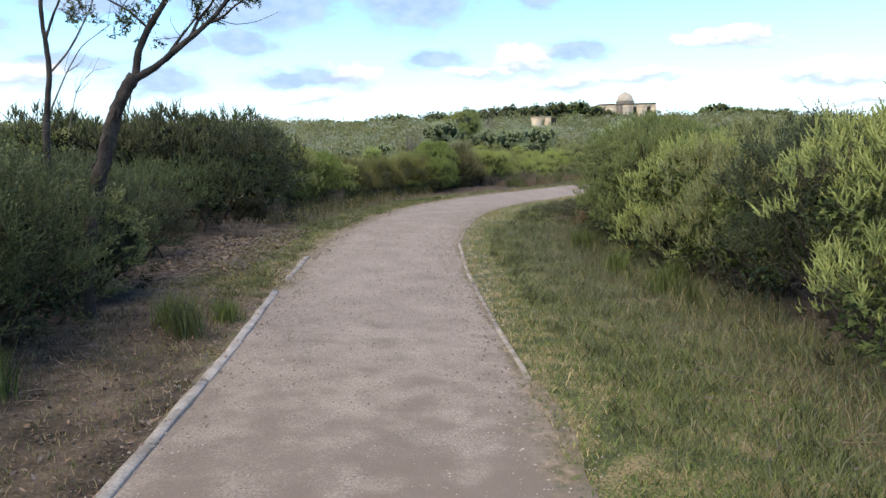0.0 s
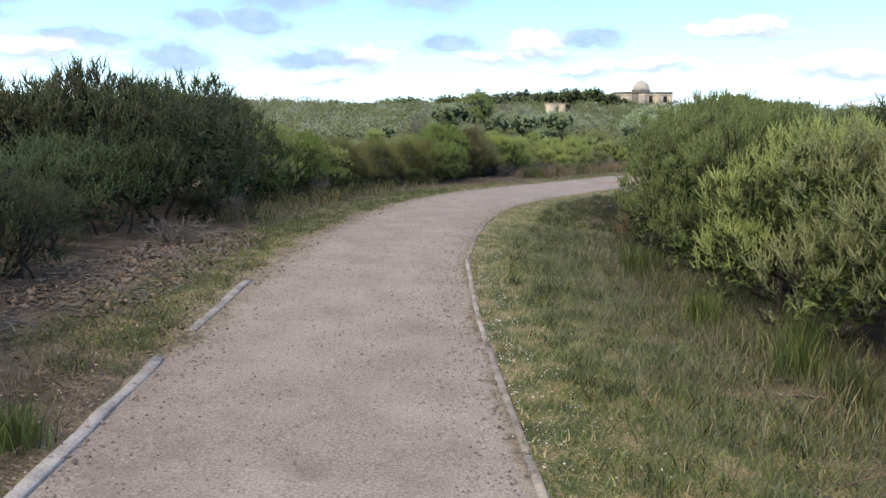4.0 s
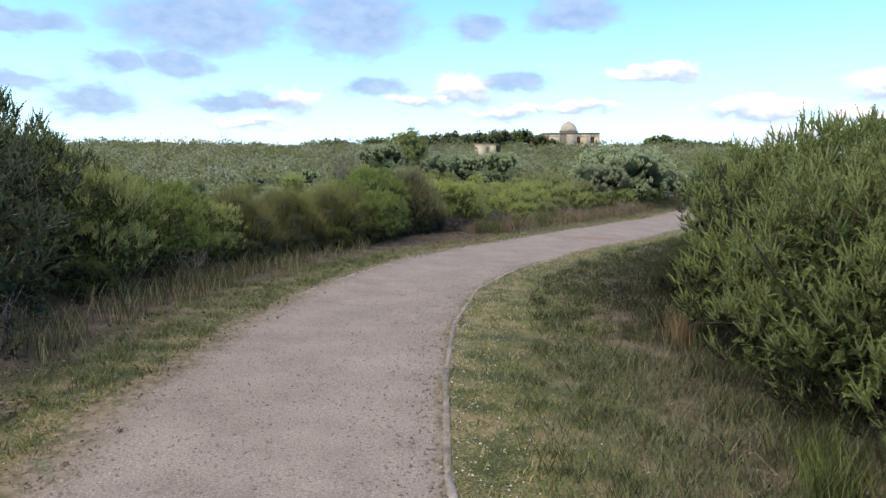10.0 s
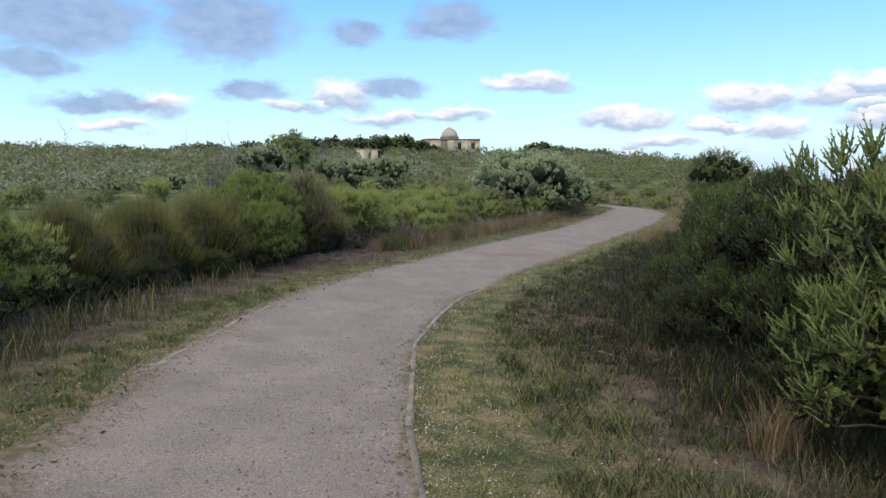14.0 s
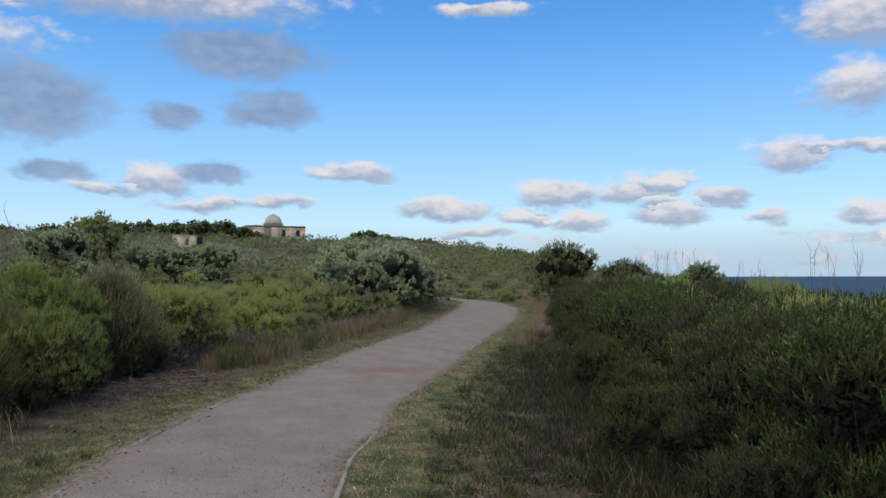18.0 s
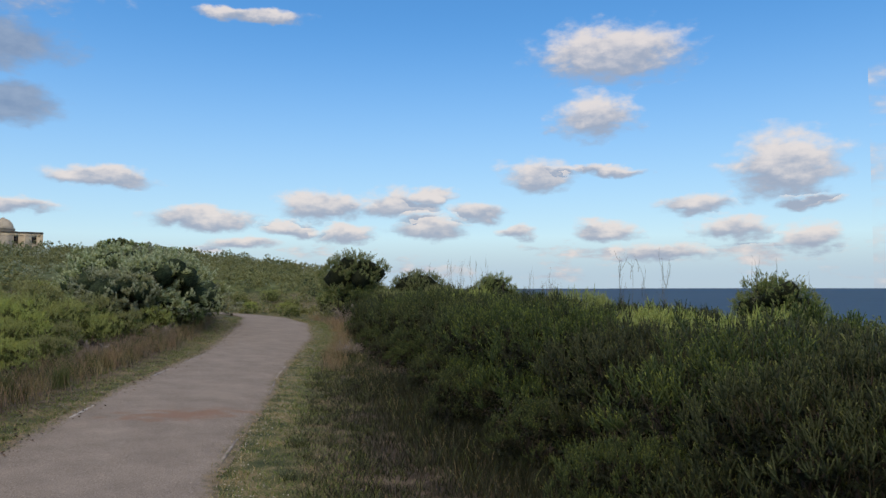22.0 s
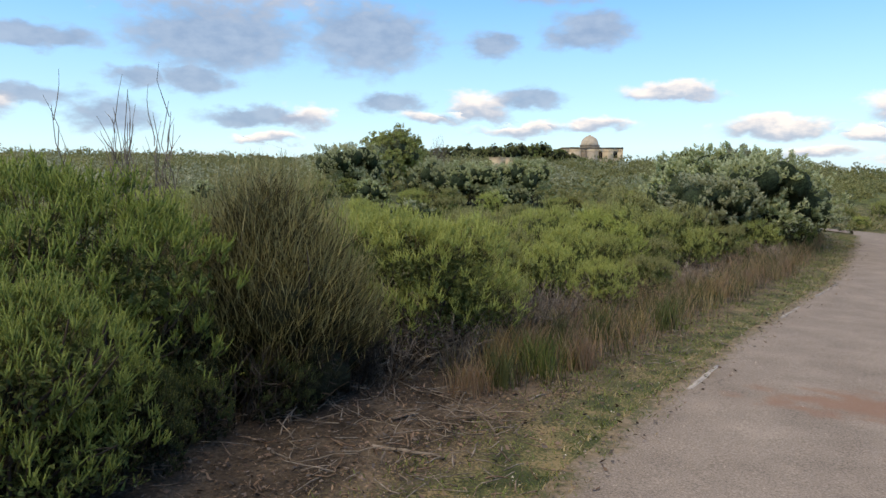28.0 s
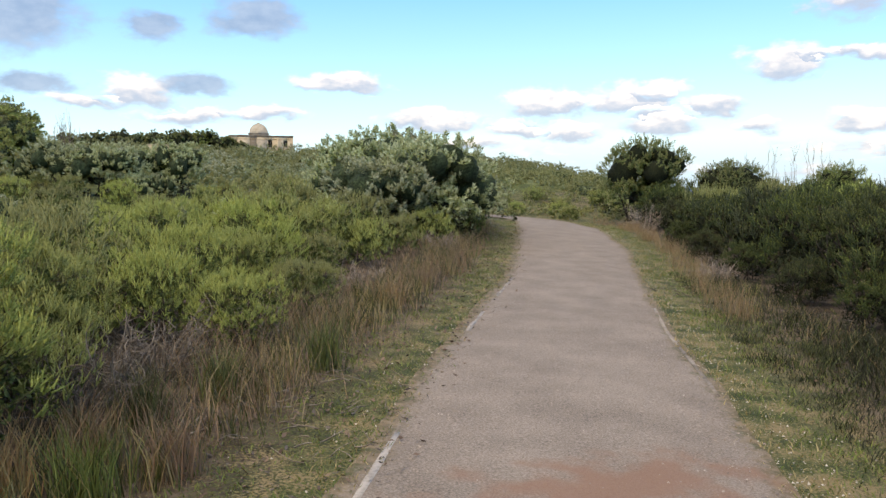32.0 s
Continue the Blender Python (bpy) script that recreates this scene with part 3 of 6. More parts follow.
def sprigs(rng, pos, axis, length, leaves, leaf_len, leaf_w, spread, tip_from=0.6, along=False):
    """Leafy shoots: narrow leaves set in a spiral on each axis. Returns verts, faces and 1 for young leaves."""
    s = len(pos)
    t = (np.arange(leaves) + 0.6) / leaves
    other = np.where(np.abs(axis[:, 2:3]) > 0.9, np.array([[1.0, 0, 0]]), UP)
    u = unit(np.cross(axis, other))
    v = np.cross(axis, u)
    phi = (np.arange(leaves) * 2.4)[None] + rng.uniform(0, 6.28, (s, 1)) + rng.normal(0, 0.3, (s, leaves))
    radial = np.cos(phi)[..., None] * u[:, None] + np.sin(phi)[..., None] * v[:, None]
    sp = np.radians(spread) * (1.15 - 0.75 * t)[None, :, None] * rng.uniform(0.75, 1.25, (s, leaves, 1))
    ld = axis[:, None] * np.cos(sp) + radial * np.sin(sp)
    wd = unit(np.cross(ld, axis[:, None]) + 1e-6)
    wd = unit(wd + 0.5 * rng.normal(0, 1, wd.shape) * 0.5)
    base = pos[:, None] + axis[:, None] * (length[:, None] * t)[..., None]
    ll = leaf_len * rng.uniform(0.7, 1.25, (s, leaves, 1)) * (1.05 - 0.35 * t)[None, :, None]
    root = base + ld * ll * 0.12
    if along:
        wd = unit(axis[:, None] + 0.35 * wd)
        root = base
    verts = np.stack([root + wd * leaf_w * 1.35, base + ld * ll, root - wd * leaf_w * 1.35], 2).reshape(-1, 3)
    quads_ = np.arange(len(verts)).reshape(-1, 3)
    young = np.broadcast_to((t > tip_from)[None], (s, leaves)).reshape(-1).astype(np.int32)
    return verts, quads_, young


def lobed_crown(rng, radius, height, lobes, base=0.15, lobe=(0.29, 0.5)):
    """Centres and radii of the clumps that make up one plant's crown."""
    c, r = [], []
    for i in range(lobes):
        a = 2.39996 * i + rng.uniform(-0.35, 0.35)
        q = math.sqrt((i + 0.4) / lobes) * 0.66 * radius
        top = height * (1 - 0.38 * (q / radius) ** 2) * rng.uniform(0.84, 1.04)
        rr = radius * rng.uniform(*lobe)
        c.append((q * math.cos(a), q * math.sin(a), max(rr * 0.75, top - rr)))
        r.append(rr)
        if q > 0.36 * radius and top - rr > height * 0.4:
            c.append((q * math.cos(a + 0.4) * 1.1, q * math.sin(a + 0.4) * 1.1, max(base + rr * 0.7, (top - rr) * 0.45)))
            r.append(rr * 0.92)
    return np.array(c), np.array(r)


def crown_points(rng, c, r, n, up_bias, depth=(0.82, 1.05), low=0.05, fan=5, bare=None):
    """Feet and axes of shoots, in fans of a few, on the clumps' outer faces; bare: the height below which few grow."""
    m = 4 * n // fan
    pick = rng.choice(len(c), m, p=r ** 2 / (r ** 2).sum())
    d = unit(rng.normal(0, 1, (m, 3)) + np.array([0, 0, 0.35]))
    p = c[pick] + d * (r[pick] * rng.uniform(*depth, m))[:, None]
    ok = p[:, 2] > low
    for cc, rr in zip(c, r):
        ok &= np.linalg.norm(p - cc, axis=1) > rr * (depth[0] - 0.06)
    if bare:
        ok &= rng.random(m) < np.clip((p[:, 2] / bare - 0.1) / 0.75, 0.6, 1)
    p, d = p[ok][:n // fan], d[ok][:n // fan]
    mid = np.array([0, 0, c[:, 2].mean() * 0.7])
    ax = unit(d * 0.6 + unit(p - mid) * 0.6 + UP * up_bias + rng.normal(0, 0.3, p.shape))
    p = np.repeat(p, fan, 0)
    ax = unit(np.repeat(ax, fan, 0) + rng.normal(0, 0.24, p.shape))
    return p + rng.normal(0, 0.037, p.shape) * (1 + 0.8 * r.mean()), ax


def sprays(rng, c, r, count, per, twig, finger, needles, leaf_len, leaf_w, spread, up_bias, low, bare, thick=0.006):
    """Branchlets that each carry a row of needle-leaved fingers. Returns verts, faces and material numbers: 0 old, 1 young leaves, 4 bark."""
    m = 4 * count
    pick = rng.choice(len(c), m, p=r ** 2 / (r ** 2).sum())
    d = unit(rng.normal(0, 1, (m, 3)) + np.array([0, 0, 0.75]))
    p = c[pick] + d * (r[pick] * rng.uniform(0.7, 0.96, m))[:, None]
    ok = (p[:, 2] > low) & (d[:, 2] > np.where(c[pick][:, 2] < 0.9 * bare, -0.9, -0.3))
    for cc, rr in zip(c, r):
        ok &= np.linalg.norm(p - cc, axis=1) > rr * 0.62
    ok &= rng.random(m) < np.clip((p[:, 2] / bare - 0.1) / 0.75, 0.6, 1)
    p, d = p[ok][:count], d[ok][:count]
    n = len(p)
    mid = np.array([0, 0, c[:, 2].mean() * 0.5])
    a = unit(d * 0.7 + unit(p - mid) * 0.5 + UP * up_bias + rng.normal(0, 0.28, p.shape))
    tl = twig * rng.uniform(0.6, 1.35, n)
    u = unit(np.cross(a, np.where(np.abs(a[:, 2:3]) > 0.92, np.array([[1.0, 0, 0]]), UP)))
    w = np.cross(a, u)
    s = 0.3 + 0.7 * (np.arange(per) + 0.5) / per
    phi = (np.arange(per) * 2.4)[None] + rng.uniform(0, 6.28, (n, 1)) + rng.normal(0, 0.4, (n, per))
    out = np.cos(phi)[..., None] * u[:, None] + np.sin(phi)[..., None] * w[:, None]
    foot = p[:, None] + a[:, None] * (tl[:, None] * s[None])[..., None] + out * 0.012
    fa = unit(a[:, None] * 0.6 + out * (1.0 - 0.6 * s)[None, :, None] + UP * 1.15 * up_bias + rng.normal(0, 0.13, (n, per, 3)))
    fl = (finger * rng.uniform(0.65, 1.3, (n, per)) * (0.8 + 0.35 * s)[None])
    foot, fa, fl = foot.reshape(-1, 3), fa.reshape(-1, 3), fl.reshape(-1)
    v, f, yi = sprigs(rng, foot, fa, fl, needles, leaf_len, leaf_w, spread, 0.62, True)
    # the leafy core of every finger, and the branchlet under it
    def spikes(base, tip, rad):
        ax = unit(tip - base)
        e = unit(np.cross(ax, np.where(np.abs(ax[:, 2:3]) > 0.92, np.array([[1.0, 0, 0]]), UP)))
        g = np.cross(ax, e)
        ring = [base + rad * (math.cos(q) * e + math.sin(q) * g) for q in (0.0, 2.094, 4.189)]
        vv = np.stack([*ring, tip], 1).reshape(-1, 3)
        k = np.arange(len(base))[:, None] * 4
        return vv, np.concatenate([k + np.array(t_) for t_ in ((0, 1, 3), (1, 2, 3), (2, 0, 3))])
    v2, f2 = spikes(foot, foot + fa * fl[:, None] * 1.02, thick)
    v3, f3 = spikes(p - a * 0.12, p + a * tl[:, None], 0.0024)
    f = np.concatenate([f, f2 + len(v), f3 + len(v) + len(v2)])
    yi = np.concatenate([yi, np.zeros(len(f2), np.int32), np.full(len(f3), 5, np.int32)])
    return np.concatenate([v, v2, v3]), f, yi


def tube(pts, radii, sides=5):
    pts = np.asarray(pts, float)
    verts, faces = [], []
    for i, p in enumerate(pts):
        d = pts[min(i + 1, len(pts) - 1)] - pts[max(i - 1, 0)]
        d = d / max(np.linalg.norm(d), 1e-9)
        a = np.cross(d, (1, 0, 0) if abs(d[0]) < 0.8 else (0, 1, 0))
        a /= np.linalg.norm(a)
        b = np.cross(d, a)
        for k in range(sides):
            w = 6.2832 * k / sides
            verts.append(p + (a * math.cos(w) + b * math.sin(w)) * radii[i])
    for i in range(len(pts) - 1):
        for k in range(sides):
            q = (k + 1) % sides
            faces.append((i * sides + k, i * sides + q, (i + 1) * sides + q, (i + 1) * sides + k))
    return np.array(verts), np.array(faces)


def join(pieces):
    vs, fs, n = [], [], 0
    for v, f in pieces:
        vs.append(v)
        fs.append(f + n)
        n += len(v)
    return np.concatenate(vs), np.concatenate(fs)


def limb(rng, a, b, r0, r1, bow=0.15, steps=4, sides=5):
    a, b = np.asarray(a, float), np.asarray(b, float)
    length = np.linalg.norm(b - a)
    side = unit(rng.normal(0, 1, 3)) * length * bow
    pts = [a + (b - a) * t + side * math.sin(t * 3.14) + rng.normal(0, 0.02 * length, 3) * (0 < t < 1) for t in np.linspace(0, 1, steps + 1)]
    return tube(pts, np.linspace(r0, r1, steps + 1), sides)


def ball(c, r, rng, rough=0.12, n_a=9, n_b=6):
    """A small uneven solid core for a crown, coloured dark for the shade inside."""
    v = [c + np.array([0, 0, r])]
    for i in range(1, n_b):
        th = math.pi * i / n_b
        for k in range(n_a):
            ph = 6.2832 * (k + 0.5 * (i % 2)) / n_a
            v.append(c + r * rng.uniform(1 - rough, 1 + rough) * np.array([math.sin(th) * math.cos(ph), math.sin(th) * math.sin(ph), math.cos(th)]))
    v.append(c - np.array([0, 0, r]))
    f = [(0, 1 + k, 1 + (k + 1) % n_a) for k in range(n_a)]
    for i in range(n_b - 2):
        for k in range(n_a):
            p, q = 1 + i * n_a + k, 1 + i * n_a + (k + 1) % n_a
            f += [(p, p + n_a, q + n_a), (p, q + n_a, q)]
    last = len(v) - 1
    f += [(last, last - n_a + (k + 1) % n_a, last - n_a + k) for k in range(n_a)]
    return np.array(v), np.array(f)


def inner_leaves(rng, c, r, n, size):
    """Leaves deep inside the clumps close the crown from behind, their colour darkened for shade."""
    pick = rng.choice(len(c), n, p=r ** 2 / (r ** 2).sum())
    p = c[pick] + unit(rng.normal(0, 1, (n, 3))) * (r[pick] * rng.uniform(0.25, 0.68, n))[:, None]
    p[:, 2] = np.maximum(p[:, 2], 0.05)
    v = (p[:, None] + rng.normal(0, size, (n, 3, 3))).reshape(-1, 3)
    return v, np.arange(3 * n).reshape(-1, 3)


def shrub(name, label, category, seed, radius, height, shoots, leaves, leaf_len, leaf_w, shoot_len, spread, up_bias, mats, lobes=9, stems=9,
          tip_from=0.6, low=0.04, core=0.74, stem_mat=None, inner_mat=None, smooth_core=(9, 6), bare=0.42, twig=0.0, per=8, thick=0.006, lobe=(0.29, 0.5)):
    """One shrub: an empty at its foot, with stems and foliage as parts."""
    rng = np.random.default_rng(seed)
    thing = new(name)
    thing.empty_display_size = 0.2
    tagged(thing, label, category)
    c, r = lobed_crown(rng, radius, height - 0.75 * twig - (0.4 * shoot_len if twig else 0.0), lobes, lobe=lobe)
    if twig:
        v, f, yi = sprays(rng, c, r, shoots // per, per, twig, shoot_len, leaves, leaf_len, leaf_w, spread, up_bias, low, bare * height, thick)
    else:
        p, ax = crown_points(rng, c, r, shoots, up_bias, low=low, bare=bare * height)
        ln = shoot_len * rng.uniform(0.6, 1.3, len(p)) * np.where(rng.random(len(p)) < 0.1, 1.4, 1.0)
        v, f, yi = sprigs(rng, p - ax * (ln * 0.4)[:, None], ax, ln, leaves, leaf_len, leaf_w, spread, tip_from)
    # low leaves take a near-black colour that stands in for shade under the crown
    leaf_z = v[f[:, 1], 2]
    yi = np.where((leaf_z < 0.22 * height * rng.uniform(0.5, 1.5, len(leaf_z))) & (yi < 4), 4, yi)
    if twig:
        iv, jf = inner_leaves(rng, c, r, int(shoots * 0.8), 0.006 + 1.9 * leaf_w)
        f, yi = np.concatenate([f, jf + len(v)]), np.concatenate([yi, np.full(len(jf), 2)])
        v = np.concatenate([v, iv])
    # dark cores paint the shade within the crown and below it
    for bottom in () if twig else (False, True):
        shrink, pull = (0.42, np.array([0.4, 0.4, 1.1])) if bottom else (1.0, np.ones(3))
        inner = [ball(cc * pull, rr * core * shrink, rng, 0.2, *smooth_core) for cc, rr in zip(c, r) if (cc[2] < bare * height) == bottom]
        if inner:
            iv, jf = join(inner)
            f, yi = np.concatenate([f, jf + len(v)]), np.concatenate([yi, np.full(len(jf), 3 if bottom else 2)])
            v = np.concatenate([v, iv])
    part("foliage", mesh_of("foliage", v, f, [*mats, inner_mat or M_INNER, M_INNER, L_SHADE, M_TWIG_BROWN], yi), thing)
    for i in range(stems):
        limbs = []
        k = rng.integers(len(c))
        a = rng.uniform(0, 6.283)
        foot = np.array([math.cos(a), math.sin(a), 0]) * radius * rng.uniform(0.05, 0.4) - UP * 0.06
        top = c[k] + unit(rng.normal(0, 1, 3)) * r[k] * 0.5
        limbs.append(limb(rng, foot, top, 0.015 * height, 0.005 * height, 0.12))
        for _ in range(2):
            k2 = top + unit(rng.normal(0, 1, 3) + UP * 0.5) * r[k] * 0.6
            limbs.append(limb(rng, foot + (top - foot) * rng.uniform(0.4, 0.8), k2, 0.007 * height, 0.003 * height, 0.1, 3, 4))
        part("stem", mesh_of("stem", *join(limbs), [stem_mat or M_BARK], flat_shade=False), thing)
    return thing


def broom(seed, wands, label, width=0.0022, stems=12, wide=1.0, short=1.0, tip_mat=None):
    """A broom-like shrub: thin green wands rising from a spread of stems."""
    rng = np.random.default_rng(seed)
    thing = new("broom_shrub")
    thing.empty_display_size = 0.2
    tagged(thing, label, "shrub")
    a, q = rng.uniform(0, 6.283, wands), np.sqrt(rng.random(wands))
    out = np.stack([np.cos(a), np.sin(a), 0 * a], -1)
    crown = 1.45 * (1 - 0.62 * q ** 2.4) * rng.uniform(0.6 if wide < 1 else 0.72, 1.04, wands) * (1 + 0.08 * np.sin(3 * a + seed) * q + 0.06 * np.sin(5 * a) * q)
    tip = out * (0.92 * wide * q * rng.uniform(0.8, 1.12, wands))[:, None]
    tip[:, 2] = crown
    ln = short * rng.uniform(0.4, 0.75, wands) * np.minimum(1, crown / 0.9)
    way = unit(out * (0.15 + 0.75 * wide * q[:, None] ** 1.5) + UP * 1.0 + rng.normal(0, 0.16 / wide ** 3, (wands, 3)))
    foot = tip - way * ln[:, None] - out * 0.06
    foot[:, 2] = np.maximum(foot[:, 2], 0.05)
    b = rng.uniform(0, 6.283, wands)
    side = np.stack([np.cos(b), np.sin(b), 0 * b], -1) * width * rng.uniform(0.7, 1.4, (wands, 1))
    mid = foot * 0.45 + tip * 0.55 + out * 0.03 + rng.normal(0, 0.012, (wands, 3))
    v = np.stack([foot - side, foot + side, mid + side * 0.8, mid - side * 0.8, tip + side * 0.3, tip - side * 0.3], 1).reshape(-1, 3)
    base = np.arange(wands)[:, None] * 6
    f = np.concatenate([base + np.array(t) for t in ((0, 1, 2), (0, 2, 3), (3, 2, 4), (3, 4, 5))])
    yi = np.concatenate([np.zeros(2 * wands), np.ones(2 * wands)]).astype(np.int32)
    # solid dark cores stand in for the shade between the wands
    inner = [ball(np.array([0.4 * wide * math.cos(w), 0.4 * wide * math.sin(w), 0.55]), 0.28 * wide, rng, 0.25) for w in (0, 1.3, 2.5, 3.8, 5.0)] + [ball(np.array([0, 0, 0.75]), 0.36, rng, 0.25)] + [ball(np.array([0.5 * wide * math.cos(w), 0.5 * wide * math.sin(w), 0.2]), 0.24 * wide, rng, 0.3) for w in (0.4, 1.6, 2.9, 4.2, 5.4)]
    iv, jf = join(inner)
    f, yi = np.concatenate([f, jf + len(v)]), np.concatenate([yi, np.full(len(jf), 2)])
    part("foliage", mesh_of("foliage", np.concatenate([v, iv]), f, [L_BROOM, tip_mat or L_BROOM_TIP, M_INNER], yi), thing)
    for _ in range(stems):
        w = rng.uniform(0, 6.283)
        d = np.array([math.cos(w), math.sin(w), 0])
        part("stem", mesh_of("stem", *limb(rng, d * 0.12 - UP * 0.05, d * wide * rng.uniform(0.3, 0.7) + UP * rng.uniform(0.6, 0.95), 0.014, 0.004, 0.1), [M_BARK], flat_shade=False), thing)
    return thing


def set_at(proto, x, y, scale=1.0, turn=0.0, squash=1.0, sink=0.04):
    m = Matrix.Translation((x, y, float(ground_z(x, y)) - sink)) @ Matrix.Rotation(turn, 4, "Z") @ Matrix.Diagonal((scale, scale, scale * squash, 1))
    return copy_thing(proto, m)


def retire(protos):
    """Take away the models that only served for copying."""
    for p in protos:
        for o in (*p.children_recursive, p):
            bpy.data.objects.remove(o)

# ---------------------------------------------------------------- plant models
HEATH_LABEL = "dense green coastal heath shrub with upright needle-leaved shoots"
DARK_LABEL = "dense dark green heath shrub with upright needle-leaved shoots"


def three_sizes(label, seed, mats, inner_mat):
    """The same kind of shrub with fine, fair and coarse foliage."""
    more = {"inner_mat": inner_mat, "lobe": (0.26, 0.46)}
    fine = [shrub("heath_shrub", label, "shrub", seed + i, 1.2, 1.8, 4500, 6, 0.02, 0.0105, 0.088, 52, 0.7, mats, 11, 12, twig=0.10, per=6, thick=0.009, **more) for i in range(3)]
    fair = [shrub("heath_shrub", label, "shrub", seed + 3 + i, 1.2, 1.8, 2100, 4, 0.026, 0.014, 0.115, 52, 0.7, mats, 11, 6, twig=0.15, per=5, thick=0.011, **more) for i in range(3)]
    coarse = [shrub("heath_shrub", label, "shrub", seed + 6 + i, 1.2, 1.8, 640, 3, 0.046, 0.032, 0.18, 46, 0.75, mats, 9, 2, twig=0.2, per=4, thick=0.016, **more) for i in range(3)]
    return fine, fair, coarse


heath_near, heath_fair, heath_mid = three_sizes(HEATH_LABEL, 10, [L_HEATH, L_YOUNG], M_INNER_G)
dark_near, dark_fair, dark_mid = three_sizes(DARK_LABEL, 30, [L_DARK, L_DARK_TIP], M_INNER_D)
mid_near = [shrub("heath_shrub", HEATH_LABEL, "shrub", 90 + i, 1.2, 1.8, 4700, 6, 0.02, 0.0105, 0.088, 52, 0.7, [L_MID, L_MID_TIP], 11, 14, inner_mat=M_INNER_G, twig=0.10, per=6, thick=0.009, lobe=(0.26, 0.46)) for i in range(2)]
tall_near = [shrub("tall_heath_shrub", HEATH_LABEL, "shrub", 96 + i, 1.3, 2.3, 6200, 6, 0.02, 0.0105, 0.09, 52, 0.7, [L_HEATH, L_YOUNG], 14, 16, inner_mat=M_INNER_G, twig=0.11, per=6, thick=0.009, lobe=(0.26, 0.44)) for i in range(1)]
TEA_LABEL = "dark grey-green tea-tree shrub with fine soft foliage"
tea_near = [shrub("tea_tree_shrub", TEA_LABEL, "shrub", 50 + i, 1.25, 1.8, 3000, 7, 0.026, 0.0075, 0.13, 62, 0.4, [L_TEA, L_TEA_TIP], 13, 10, inner_mat=M_INNER_T, twig=0.2, per=7, thick=0.0045, lobe=(0.25, 0.44)) for i in range(2)]
tea_fair = [shrub("tea_tree_shrub", TEA_LABEL, "shrub", 54 + i, 1.25, 1.8, 1500, 4, 0.034, 0.013, 0.15, 60, 0.4, [L_TEA, L_TEA_TIP], 12, 5, inner_mat=M_INNER_T, twig=0.22, per=6, thick=0.007, lobe=(0.25, 0.44)) for i in range(2)]
broom_near = [broom(60 + i, 3600, "olive-brown broom-like shrub of thin upright wands", 0.0024) for i in range(2)]
broom_big = [broom(68, 9500, "full golden-olive broom-like shrub with dark bare stems", 0.0024, 26, 0.8, 0.6, L_GOLD)]
broom_mid = [broom(64 + i, 1100, "olive-brown broom-like shrub of thin upright wands", 0.005, 5) for i in range(2)]
BANK_LABEL = "coastal banksia shrub with broad leaves and pale silvery undersides"
bank_near = [shrub("banksia_shrub", BANK_LABEL, "shrub", 70 + i, 1.5, 2.0, 1100, 10, 0.085, 0.014, 0.11, 66, 0.6, [L_BANK, L_BANK_PALE], 14, 8, tip_from=0.55, core=0.6, inner_mat=M_INNER_T, lobe=(0.2, 0.4)) for i in range(2)]
bank_far = [shrub("banksia_shrub", BANK_LABEL, "shrub", 76 + i, 1.5, 2.0, 480, 7, 0.12, 0.024, 0.14, 66, 0.6, [L_BANK, L_BANK_PALE], 13, 2, tip_from=0.55, core=0.6, inner_mat=M_INNER_T, lobe=(0.2, 0.4)) for i in range(2)]
TREE_LABEL = "dark rounded wind-pruned scrub tree"
scrub_tree = [shrub("scrub_tree", TREE_LABEL, "tree", 80 + i, 1.5, 2.6, 1800, 9, 0.08, 0.014, 0.18, 62, 0.4, [L_MID, L_TREE], 13, 7, core=0.62, inner_mat=M_INNER_D) for i in range(2)]
models = tall_near + mid_near + tea_fair + heath_near + heath_fair + heath_mid + dark_near + dark_fair + dark_mid + tea_near + broom_near + broom_mid + broom_big + bank_near + bank_far + scrub_tree
MODEL_H = {"tall_heath_shrub": 2.3, "heath_shrub": 1.8, "tea_tree_shrub": 1.8, "broom_shrub": 1.45, "banksia_shrub": 2.0, "scrub_tree": 2.6}
dice = random.Random(5)


def plant(models_, x, y, height, group="", label=""):
    """Set a copy of one of the models so that it stands about that high."""
    proto = dice.choice(models_)
    s = height * (1.1 if y < 19 else 1.05 if x > edge_r(y) else 1.02) / MODEL_H[proto.name.split(".")[0]]
    squash = dice.uniform(0.94, 1.04)
    ob = set_at(proto, x, y, s / squash, dice.uniform(0, 6.283), squash)
    if label:
        ob["label"] = label
    return tagged(ob, group=group)


# the row on the track's western side
# (-3.3, 2.5), (-3.1, 1.0), (-3.3, -0.6): unseen, added to shade the verge
for x, y, h in ((-3.7, 4.9, 1.5), (-3.75, 6.3, 1.4), (-3.2, 5.5, 1.25), (-3.35, 4.3, 1.3), (-3.7, 7.8, 1.25), (-3.8, 3.4, 1.6), (-4.9, 2.4, 1.7), (-5.4, 6.6, 1.5), (-4.3, 9.2, 1.2), (-5.4, 4.6, 1.7), (-4.4, 10.9, 1.2), (-3.85, 9.9, 0.9), (-3.3, 2.5, 1.4), (-3.1, 1.0, 1.5), (-3.3, -0.6, 1.6),
                (-4.3, 12.4, 1.3), (-5.7, 11.2, 1.4), (-4.0, 14.4, 1.9), (-6.6, 8.6, 1.3)):
    plant(tea_near if x > -4.2 and 2 < y < 11 else tea_fair, x, y, h, "shrubs beside the track")
